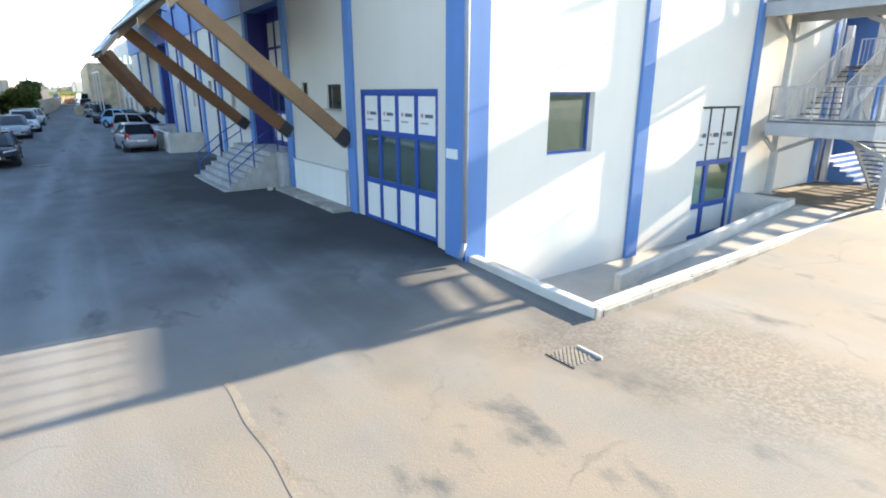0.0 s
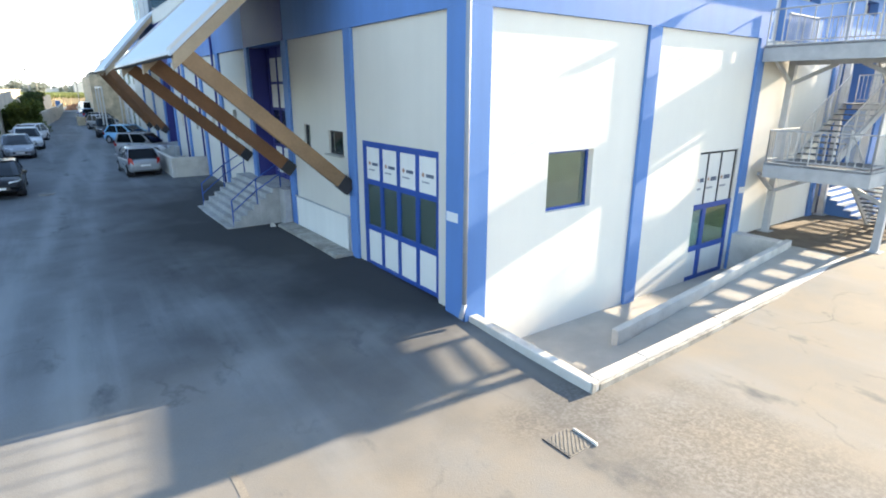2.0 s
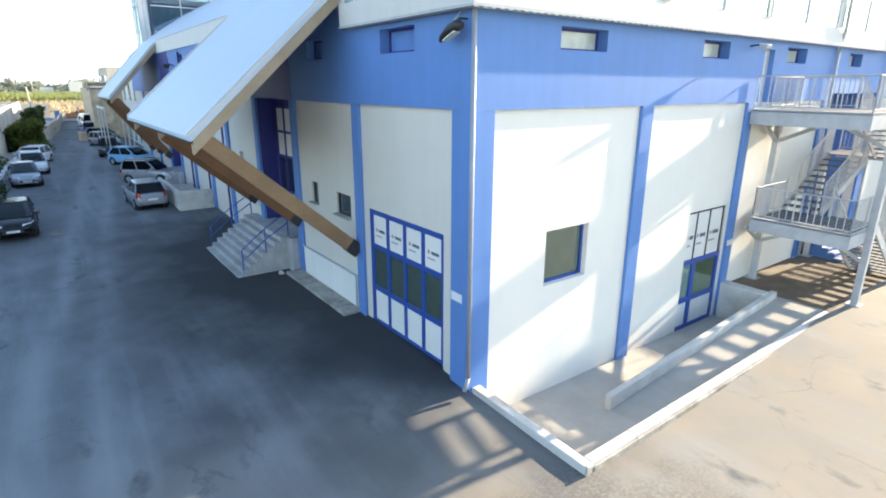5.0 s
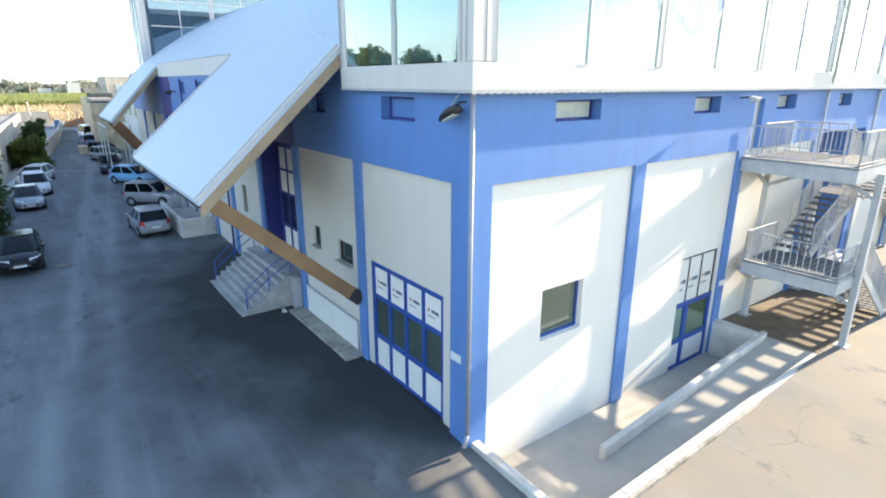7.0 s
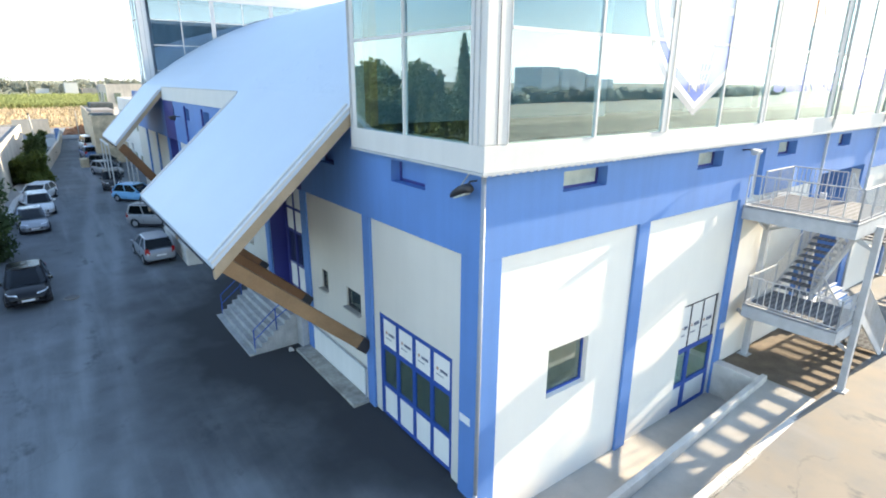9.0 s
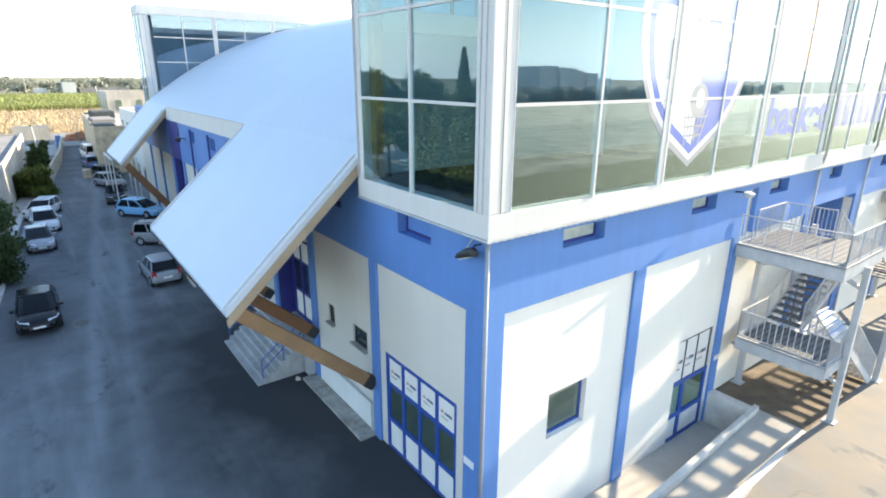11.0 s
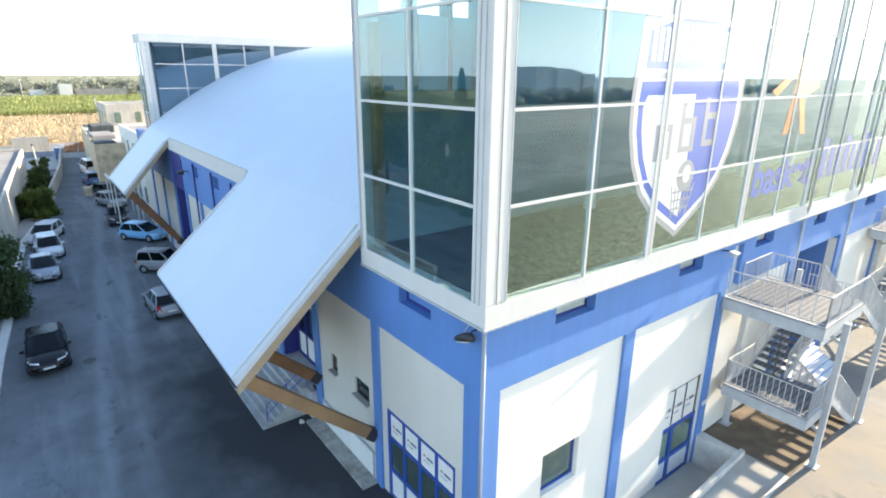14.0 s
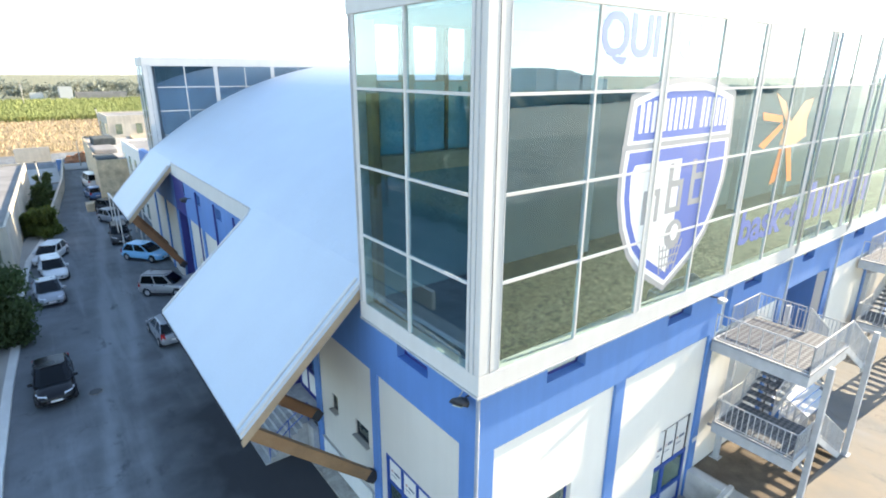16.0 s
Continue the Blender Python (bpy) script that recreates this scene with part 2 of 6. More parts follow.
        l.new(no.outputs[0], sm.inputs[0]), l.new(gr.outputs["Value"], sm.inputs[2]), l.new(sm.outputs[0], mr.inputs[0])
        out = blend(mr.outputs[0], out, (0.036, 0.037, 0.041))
    l.new(out, p.inputs["Base Color"])
    return m


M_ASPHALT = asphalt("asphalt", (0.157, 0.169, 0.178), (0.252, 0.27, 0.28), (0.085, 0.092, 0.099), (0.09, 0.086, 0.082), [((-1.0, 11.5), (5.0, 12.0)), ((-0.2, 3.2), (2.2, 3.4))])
M_SEAM = surface("worn_seam", (0.23, 0.205, 0.168), 0.9, scale=2, vary=0.3, fine=30, bump=0.5)
M_MEADOW = surface("meadow", (0.21, 0.205, 0.12), 0.95, scale=3.0, vary=0.9, fine=9, bump=0.9, spots=0.95, spot_color=(0.04, 0.055, 0.022))
# far meadow: dry straw, its colour made paler still for distant haze
M_STRAW = surface("straw_meadow", (0.54, 0.48, 0.37), 0.95, scale=0.25, vary=0.6, fine=1.5, bump=0.9, spots=0.8, spot_color=(0.17, 0.165, 0.1))
M_STUBBLE = surface("stubble_meadow", (0.37, 0.34, 0.26), 0.95, scale=0.3, vary=0.6, fine=1.5, bump=0.9, spots=0.8, spot_color=(0.12, 0.12, 0.07))
M_EARTH = surface("trodden_earth", (0.15, 0.115, 0.08), 0.95, scale=1.6, vary=0.4, fine=14, bump=0.8, spots=0.7, spot_color=(0.085, 0.068, 0.05))
M_DRY = surface("dry_field", (0.3, 0.21, 0.105), 0.95, scale=0.7, vary=0.7, fine=0.5, bump=0.9, spots=0.8, spot_color=(0.15, 0.11, 0.05))
M_GREEN = surface("green_field", (0.17, 0.19, 0.065), 0.95, scale=0.1, vary=0.4, fine=2, bump=0.8, spots=0.5, spot_color=(0.17, 0.18, 0.07))
M_WHITE = surface("white_wall", (0.78, 0.76, 0.71), 0.75, scale=0.7, vary=0.04, fine=30, bump=0.1, streak=0.06)
# west panels: the same white, darkened and warmed in colour for their shade
M_WHITE_SHADED = surface("white_panel_west_shaded", (0.66, 0.62, 0.55), 0.7, scale=0.7, vary=0.04, fine=30, bump=0.12, streak=0.025)
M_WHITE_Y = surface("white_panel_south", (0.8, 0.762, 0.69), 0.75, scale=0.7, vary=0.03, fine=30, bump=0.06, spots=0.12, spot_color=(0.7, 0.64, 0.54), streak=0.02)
M_BLUE = surface("blue_paint", (0.1, 0.23, 0.53), 0.65, scale=0.8, vary=0.07, fine=35, bump=0.1, streak=0.08)
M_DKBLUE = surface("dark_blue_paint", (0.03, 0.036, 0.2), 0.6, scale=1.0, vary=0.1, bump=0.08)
M_FRAME = surface("blue_frame", (0.02, 0.075, 0.33), 0.4, scale=2, vary=0.08, bump=0.03)
M_CONC = surface("concrete", (0.44, 0.41, 0.36), 0.9, scale=1.2, vary=0.15, fine=40, bump=0.3, spots=0.5, spot_color=(0.3, 0.29, 0.27))
M_PAINTCONC = surface("painted_concrete", (0.6, 0.57, 0.52), 0.85, scale=1.5, vary=0.14, fine=30, bump=0.35, spots=0.75, spot_color=(0.36, 0.32, 0.27))
M_STEP = surface("step_stone", (0.43, 0.43, 0.42), 0.85, scale=2.4, vary=0.2, fine=30, bump=0.3, streak=0.12, spots=0.6, spot_color=(0.27, 0.255, 0.23))
M_WORN = surface("worn_concrete", (0.36, 0.34, 0.3), 0.95, scale=3, vary=0.35, fine=18, bump=0.8, spots=0.9, spot_color=(0.16, 0.145, 0.125))
M_ALU = surface("white_aluminium", (0.64, 0.62, 0.59), 0.55, metal=0.0, scale=0.8, vary=0.04, fine=20, bump=0.03, streak=0.05)
M_ROOF = surface("white_roof_sheet", (0.54, 0.6, 0.67), 0.45, scale=0.4, vary=0.05, fine=14, bump=0.12, ribs=("Y", 1.6, 0.9))
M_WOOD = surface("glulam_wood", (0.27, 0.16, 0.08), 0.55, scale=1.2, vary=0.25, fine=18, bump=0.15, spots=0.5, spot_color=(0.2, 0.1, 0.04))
M_PALEWOOD = surface("weathered_glulam", (0.4, 0.3, 0.2), 0.6, scale=1.2, vary=0.2, fine=18, bump=0.15, spots=0.4, spot_color=(0.3, 0.2, 0.12))
M_STEEL = surface("galvanised_steel", (0.47, 0.48, 0.49), 0.7, metal=0.1, scale=3, vary=0.14, fine=30, bump=0.05)
M_STEEL.node_tree.nodes["Principled BSDF"].inputs["Specular IOR Level"].default_value = 0.2
# corner pipe: grey steel darkened, its shade put into the colour
M_SHADEPIPE = surface("shaded_pipe_steel", (0.3, 0.32, 0.36), 0.55, metal=0.1, scale=3, vary=0.12, fine=30, bump=0.03)
M_DKMETAL = surface("dark_metal", (0.04, 0.04, 0.045), 0.5, metal=0.3, scale=4, vary=0.15)
M_DECK = surface("chequer_plate", (0.2, 0.212, 0.228), 0.6, scale=2, vary=0.15, fine=40, bump=0.1)
_n, _l = M_DECK.node_tree.nodes, M_DECK.node_tree.links
_c, _m, _x, _g = _n.new("ShaderNodeTexChecker"), _n.new("ShaderNodeMapping"), _n.new("ShaderNodeMix"), _n.new("ShaderNodeNewGeometry")
_m.inputs["Rotation"].default_value, _m.inputs["Location"].default_value, _c.inputs["Scale"].default_value = (0, 0, 0.785), (0, 0, 0.013), 7.0
_x.data_type = "RGBA"
_l.new(_g.outputs["Position"], _m.inputs[0]), _l.new(_m.outputs[0], _c.inputs["Vector"]), _l.new(_c.outputs["Fac"], _x.inputs["Factor"])
_l.new(_n["Principled BSDF"].inputs["Base Color"].links[0].from_socket, _x.inputs[6])
_x.inputs[7].default_value = (0.1, 0.108, 0.12, 1)
_l.new(_x.outputs[2], _n["Principled BSDF"].inputs["Base Color"])
for m, k in ((M_DECK, 0.08), (M_ALU, 0.25)):
    m.node_tree.nodes["Principled BSDF"].inputs["Specular IOR Level"].default_value = k
# darker copy of the glulam, with shade under the eaves put into it
M_DKWOOD = surface("dark_shaded_glulam", (0.19, 0.085, 0.036), 0.7, scale=1.2, vary=0.25, fine=18, bump=0.15)
M_DRAIN = surface("rusty_iron", (0.2, 0.185, 0.16), 0.8, scale=6, vary=0.25, bump=0.2)
M_RUBBER = surface("rubber", (0.02, 0.02, 0.021), 0.85, scale=8, vary=0.15)
M_VINYLW = surface("white_vinyl", (0.8, 0.8, 0.8), 0.4, scale=3, vary=0.02, bump=0.0)
M_VINYLB = surface("blue_vinyl", (0.06, 0.13, 0.5), 0.4, scale=3, vary=0.04, bump=0.0)
M_MARK = surface("faded_mark", (0.42, 0.24, 0.16), 0.5, scale=3, vary=0.1, bump=0.0)
M_WORD = surface("dark_print", (0.1, 0.12, 0.17), 0.5, scale=3, vary=0.1, bump=0.0)
M_VINYLG = surface("grey_vinyl", (0.33, 0.34, 0.36), 0.4, scale=3, vary=0.04, bump=0.0)
M_VINYLP = surface("pale_blue_vinyl", (0.2, 0.3, 0.42), 0.4, scale=3, vary=0.04, bump=0.0)
M_VINYLO = surface("orange_vinyl", (0.8, 0.25, 0.04), 0.4, scale=3, vary=0.05, bump=0.0)
M_VINYLQ = surface("pale_orange_vinyl", (0.7, 0.42, 0.22), 0.4, scale=3, vary=0.08, bump=0.0)
for m in (M_VINYLW, M_VINYLB, M_VINYLG, M_VINYLO, M_VINYLP, M_VINYLQ):
    p = m.node_tree.nodes["Principled BSDF"]
    p.inputs["Coat Weight"].default_value, p.inputs["Coat Roughness"].default_value, p.inputs["Coat IOR"].default_value = 1.0, 0.05, 1.45
M_GLASS = mirror_glass("facade_glass", (0.82, 0.93, 0.95), (0.8, 0.94, 0.97), 0.14)
M_TEALGLASS = mirror_glass("teal_facade_glass", (0.48, 0.56, 0.59), (0.74, 0.9, 0.98), 0.14)
M_FARGLASS = mirror_glass("smoked_glass", (0.64, 0.75, 0.82), (0.7, 0.8, 0.86), 0.22)
M_DARKGLASS = mirror_glass("window_glass", (0.9, 0.95, 0.95), (0.8, 0.86, 0.82), 0.06)
M_CARGLASS = mirror_glass("car_glass", (0.9, 0.95, 1.0), (0.3, 0.33, 0.35), 0.02, power=4.0)
M_INNER = surface("inner_wall", (0.15, 0.21, 0.225), 0.8, scale=0.6, vary=0.15, bump=0.05)
M_PARTITION = surface("teal_drape", (0.14, 0.4, 0.5), 0.7, scale=0.5, vary=0.3, bump=0.03, streak=0.3)
M_DARK = surface("dark_interior", (0.03, 0.03, 0.032), 0.8, scale=2, vary=0.2)
M_FARROOM = surface("grey_blue_room", (0.3, 0.36, 0.42), 0.8, scale=0.5, vary=0.3, bump=0.03, streak=0.3)
M_CARPET = surface("dark_carpet", (0.03, 0.034, 0.036), 0.95, scale=2, vary=0.2)
M_CARPET.node_tree.nodes["Principled BSDF"].inputs["Specular IOR Level"].default_value = 0.02
M_SLOT = surface("pale_slot_glass", (0.5, 0.53, 0.45), 0.25, scale=1.5, vary=0.25, bump=0.0)
M_DIMROOM = surface("dim_room", (0.07, 0.085, 0.11), 0.8, scale=3, vary=0.2)
# added board behind panes; its grey stands in for what the glass mirrors
M_PANEBACK = surface("grey_pane_back", (0.19, 0.205, 0.195), 0.7, scale=3, vary=0.2)
M_LEAF = leafy("leaves", (0.075, 0.105, 0.03), scale=0.9, vary=0.45, fine=9)
M_LEAF2 = leafy("pine_leaves", (0.06, 0.095, 0.032), scale=0.9, vary=0.45, fine=9)
M_LEAF3 = leafy("cypress_leaves", (0.07, 0.1, 0.04), scale=0.9, vary=0.5, fine=9)
M_BARK = surface("bark", (0.12, 0.08, 0.05), 0.9, scale=4, vary=0.3, bump=0.5)
M_STONEWALL = surface("tuff_stone", (0.58, 0.46, 0.31), 0.9, scale=1.6, vary=0.35, fine=12, bump=0.4, spots=0.5, spot_color=(0.3, 0.24, 0.17))
M_CREAM = surface("cream_plaster", (0.6, 0.53, 0.43), 0.9, scale=0.8, vary=0.15, fine=12, bump=0.3, spots=0.4, streak=0.15)
M_GREYROOF = surface("grey_roofing", (0.25, 0.24, 0.23), 0.9, scale=0.5, vary=0.2, fine=10, bump=0.3, spots=0.4)
M_FAR = surface("far_plaster", (0.6, 0.58, 0.54), 0.9, scale=0.1, vary=0.1, bump=0.0)

# ---- helpers for meshes ----
class MB:
    def __init__(self):
        self.v, self.f = [], []

    def add(self, verts, faces):
        k = len(self.v)
        self.v += [tuple(p) for p in verts]
        self.f += [tuple(i + k for i in f) for f in faces]
        return self

    def box(self, x0, y0, z0, x1, y1, z1):
        x0, x1, y0, y1, z0, z1 = min(x0, x1), max(x0, x1), min(y0, y1), max(y0, y1), min(z0, z1), max(z0, z1)
        return self.add([(x0, y0, z0), (x1, y0, z0), (x1, y1, z0), (x0, y1, z0), (x0, y0, z1), (x1, y0, z1), (x1, y1, z1), (x0, y1, z1)],
                        [(0, 3, 2, 1), (4, 5, 6, 7), (0, 1, 5, 4), (1, 2, 6, 5), (2, 3, 7, 6), (3, 0, 4, 7)])

    def hexa(self, bottom, top):
        """A block from four bottom and four top corners, both counter-clockwise from above."""
        return self.add([*bottom, *top], [(0, 3, 2, 1), (4, 5, 6, 7), (0, 1, 5, 4), (1, 2, 6, 5), (2, 3, 7, 6), (3, 0, 4, 7)])

    def tube(self, p, q, r, n=8, r2=None):
        p, q = Vector(p), Vector(q)
        d = (q - p).normalized()
        a = d.cross(Vector((0, 0, 1)) if abs(d.z) < 0.9 else Vector((1, 0, 0))).normalized()
        b = d.cross(a)
        r2 = r if r2 is None else r2
        ring = [(math.cos(2 * math.pi * i / n), math.sin(2 * math.pi * i / n)) for i in range(n)]
        vs = [p + (a * c + b * s) * r for c, s in ring] + [q + (a * c + b * s) * r2 for c, s in ring]
        fs = [(i, (i + 1) % n, n + (i + 1) % n, n + i) for i in range(n)] + [tuple(range(n))[::-1], tuple(range(n, 2 * n))]
        return self.add(vs, fs)

    def beam(self, p, q, w, h, side=None):
        """A bar from p to q, w wide (level) and h deep."""
        p, q = Vector(p), Vector(q)
        d = (q - p).normalized()
        s = Vector(side) if side else d.cross(Vector((0, 0, 1))).normalized()
        u = s.cross(d).normalized()
        o = [s * (w / 2) * i + u * (h / 2) * j for i, j in ((-1, -1), (1, -1), (1, 1), (-1, 1))]
        return self.add([p + k for k in o] + [q + k for k in o], [(0, 1, 2, 3), (7, 6, 5, 4), (0, 4, 5, 1), (1, 5, 6, 2), (2, 6, 7, 3), (3, 7, 4, 0)])

    def prism(self, poly, axis, a, b):
        """A polygon of two coordinates drawn out along an axis from a to b."""
        def put(c, d, e):
            return {"x": (e, c, d), "y": (c, e, d), "z": (c, d, e)}[axis]
        n = len(poly)
        vs = [put(c, d, a) for c, d in poly] + [put(c, d, b) for c, d in poly]
        return self.add(vs, [tuple(range(n))[::-1], tuple(range(n, 2 * n))] + [(i, (i + 1) % n, n + (i + 1) % n, n + i) for i in range(n)])


AT = {}


def thing(name, base=(0, 0, 0), label="", category="", group="", kind=""):
    ob = new(name)
    ob.location, ob.empty_display_size = base, 0.2
    AT[ob] = Vector(base)
    return tagged(ob, label, category, group, kind)


def part(name, mb, material, parent=None, label="", bevel=0.0, smooth=False, base=None):
    """Links a mesh of world places as one object, alone or under a thing or part."""
    off = AT[parent] if parent else Vector(base or (0, 0, 0))
    me = bpy.data.meshes.new(name)
    me.from_pydata([tuple(Vector(p) - off) for p in mb.v], [], mb.f)
    bm = bmesh.new()
    bm.from_mesh(me)
    bmesh.ops.recalc_face_normals(bm, faces=bm.faces)
    bm.to_mesh(me)
    bm.free()
    for m in material if isinstance(material, (list, tuple)) else [material]:
        me.materials.append(m)
    if smooth:
        me.polygons.foreach_set("use_smooth", [True] * len(me.polygons))
    ob = new(name, me)
    if parent:
        ob.parent = parent
    else:
        ob.location = off
    AT[ob] = off
    if bevel:
        mod = ob.modifiers.new("bevel", "BEVEL")
        mod.width, mod.segments, mod.limit_method = bevel, 2, "ANGLE"
    if label:
        ob["label"] = label
    return ob


def loft(sections):
    """A skin through cross-sections of equal point counts, capped at both ends."""
    m, n = MB(), len(sections[0])
    vs = [p for s in sections for p in s]
    fs = []
    for k in range(len(sections) - 1):
        for i in range(n):
            j = (i + 1) % n
            fs.append((k * n + i, k * n + j, (k + 1) * n + j, (k + 1) * n + i))
    fs += [tuple(range(n))[::-1], tuple(range((len(sections) - 1) * n, len(sections) * n))]
    return m.add(vs, fs)


def plate(mb, side, u0, u1, z0, z1, a, b):
    """A block on the west facade (u is y, depth along x) or the south facade (u is x, depth along y)."""
    return mb.box(a, u0, z0, b, u1, z1) if side == "w" else mb.box(u0, a, z0, u1, b, z1)


def pierced(mb, side, u0, u1, z0, z1, a, b, holes):
    """A wall slab with rectangular openings (u0, u1, z0, z1)."""
    us = sorted({u0, u1, *[min(max(h[i], u0), u1) for h in holes for i in (0, 1)]})
    zs = sorted({z0, z1, *[min(max(h[i], z0), z1) for h in holes for i in (2, 3)]})
    for p, q in zip(us, us[1:]):
        run = None
        for r, s in zip(zs, zs[1:]):
            hole = any(h[0] <= (p + q) / 2 <= h[1] and h[2] <= (r + s) / 2 <= h[3] for h in holes)
            if hole:
                if run:
                    plate(mb, side, p, q, run[0], run[1], a, b)
                run = None
            else:
                run = (run[0] if run else r, s)
        if run:
            plate(mb, side, p, q, run[0], run[1], a, b)
    return mb


def smooth01(t):
    t = min(max(t, 0.0), 1.0)
    return t * t * (3 - 2 * t)


def rise(y):
    """The street climbs gently away from the hall's corner."""
    return float(np.interp(y, (13.9, 22.5, 61.2, 122.4), (0.0, 0.42, 1.26, 2.04)))


def ground_z(x, y):
    w = smooth01((-x - 1.0) / 4.0)
    dip = -0.32 * smooth01((2.5 + 2.0 * w - y) / (6.5 + w)) * (1 - smooth01((x - 1.5) / 11.0))
    return dip + 0.1 * smooth01((y - 2) / 4) * (1 - smooth01((y - 12) / 10)) + 0.04 * smooth01((x - 5) / 8) + rise(y)


# ---- ground ----
PIT = (0.3, 12.2, -3.3, 0.1)
def lines(a, b, far, step, extra):
    s = set(np.arange(a, b + 0.01, step).round(2).tolist()) | set(extra) | set(far)
    out = []
    for v in sorted(s):
        if v in extra or v in far or not any(abs(v - e) < 0.25 for e in extra):
            out.append(v)
    return out

gx = lines(-16, 30, (-3000, -1200, -500, -200, -90, -40, -22, 45, 60, 90, 160, 300, 700, 3000), 1.0, (PIT[0], PIT[1], -12.5))
gy = lines(-14, 26, (-3000, -1200, -500, -200, -90, -40, -22, 35, 45, 61, 80, 97, 110.8, 122.4, 195.7, 325.6, 520, 900, 3000), 1.0, (PIT[2], PIT[3], -11.5))
verts = [(x, y, ground_z(x, y)) for y in gy for x in gx]
faces, kinds = [], []
for j in range(len(gy) - 1):
    for i in range(len(gx) - 1):
        cx, cy = (gx[i] + gx[i + 1]) / 2, (gy[j] + gy[j + 1]) / 2
        if PIT[0] < cx < PIT[1] and PIT[2] < cy < PIT[3]:
            continue
        k = j * len(gx) + i
        faces.append((k, k + 1, k + 1 + len(gx), k + len(gx)))
        if 12.2 < cx < 19.5 and -3.3 < cy < 0.1:
            kinds.append(5)
        elif 110.8 < cy < 195.7:
            kinds.append(2)
        elif 195.7 < cy < 325.6:
            kinds.append(3)
        elif cy < -90:
            kinds.append(4)
        elif cy < -40:
            kinds.append(6)
        elif cy < -11.5 or cy > 325.6 or cx < -40 or cx > 90:
            kinds.append(1)
        else:
            kinds.append(0)
def ground_at(x, y):
    """Height of the ground mesh itself."""
    i, j = max(k for k, v in enumerate(gx) if v <= x), max(k for k, v in enumerate(gy) if v <= y)
    u, v = (x - gx[i]) / (gx[i + 1] - gx[i]), (y - gy[j]) / (gy[j + 1] - gy[j])
    a, b, c, d = (ground_z(gx[i + p], gy[j + q]) for p, q in ((0, 0), (1, 0), (0, 1), (1, 1)))
    return a * (1 - u) * (1 - v) + b * u * (1 - v) + c * (1 - u) * v + d * u * v


gm = bpy.data.meshes.new("ground")
gm.from_pydata(verts, [], faces)
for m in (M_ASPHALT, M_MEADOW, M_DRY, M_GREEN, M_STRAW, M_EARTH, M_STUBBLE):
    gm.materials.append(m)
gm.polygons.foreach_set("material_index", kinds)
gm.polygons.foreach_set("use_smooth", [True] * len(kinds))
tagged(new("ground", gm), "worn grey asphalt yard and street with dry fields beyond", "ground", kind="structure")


# ---- the hall: south wall (sunlit) and west wall (street) ----
BAND_Z0, LEDGE, TOPZ = 6.45, 8.45, 17.9
PX = [(0.0, 0.49), (5.7, 6.21), (11.42, 11.84), (17.4, 17.85), (22.9, 23.5), (29.0, 29.6), (35.0, 35.6), (40.6, 41.0)]
WIN_S = (2.38, 3.98, 2.05, 3.49)
DOOR_S = (8.97, 11.22, -1.05, 3.08)
SLOTS_S = [(2.37, 4.0), (8.3, 9.75), (13.6, 15.1), (19.1, 20.4), (25.4, 26.9), (31.4, 32.9)]
LOGGIA = (17.85, 22.9, 0.0, 6.7)
core = pierced(MB(), "s", 0.0, 41.0, -1.6, BAND_Z0, 0.0, 0.35, [WIN_S, DOOR_S, LOGGIA, (12.0, 12.66, 6.3, 8.1)] + [(a, b, 7.73, 8.22) for a, b in SLOTS_S])
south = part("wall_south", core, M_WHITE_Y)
tagged(south, "white panelled hall wall with blue painted pilasters and band", "wall", kind="structure")
for a, b in PX:
    z0 = -1.6 if 0.3 < a < 12.1 else -0.3
    part("pilaster", plate(MB(), "s", a if a else -0.1, b, z0, BAND_Z0, -0.1, -0.003), M_BLUE, south, bevel=0.012)
band = pierced(MB(), "s", -0.1, 41.0, BAND_Z0 + 0.0, LEDGE, -0.1, 0.35, [(a, b, 7.73, 8.22) for a, b in SLOTS_S] + [(LOGGIA[0], LOGGIA[1], 0, 6.7), (12.0, 12.66, 6.3, 8.1)])
part("band", band, M_BLUE, south, "cornflower blue painted band")

PY = [(0.0, 0.65), (5.0, 5.42), (9.75, 10.2), (13.95, 14.35), (18.4, 18.85), (22.1, 22.5), (26.1, 26.5), (29.8, 30.2), (33.2, 33.6), (37.4, 37.8), (41.6, 42.0)]
GATE = (1.06, 4.7, -0.1, 3.55)
WIN_W = [(5.88, 6.87, 3.0, 3.7), (8.3, 8.8, 3.06, 3.78)]
ENTRY = (10.2, 13.95, 1.4, 6.45)
VENTS_W = [(2.08, 3.66), (7.1, 8.3), (17.4, 18.4), (21.6, 22.7), (26.0, 27.1), (30.0, 31.0)]
VENT_Z = lambda y: (7.7, 8.27) if y < 16 else (7.95, 8.6)
TALL_W = [(16.5, 17.1, 2.72, 4.02), (20.35, 20.95, 2.72, 4.02), (24.15, 24.75, 2.72, 4.02), (27.9, 28.5, 2.72, 4.02)]
ENTRY2 = (30.2, 33.2, 1.4, 6.45)
core = pierced(MB(), "w", 0.36, 46.5, -0.4, BAND_Z0, 0.0, 0.35, [GATE, ENTRY, ENTRY2] + WIN_W + TALL_W + [(a, b, *VENT_Z(a)) for a, b in VENTS_W])
west = part("wall_west", core, M_WHITE_SHADED)
tagged(west, "white ribbed hall wall in shade with blue pilasters", "wall", kind="structure")
for a, b in PY:
    part("pilaster", plate(MB(), "w", a if a else -0.097, b, -0.3, BAND_Z0, -0.1, -0.003), M_BLUE, west, bevel=0.012)
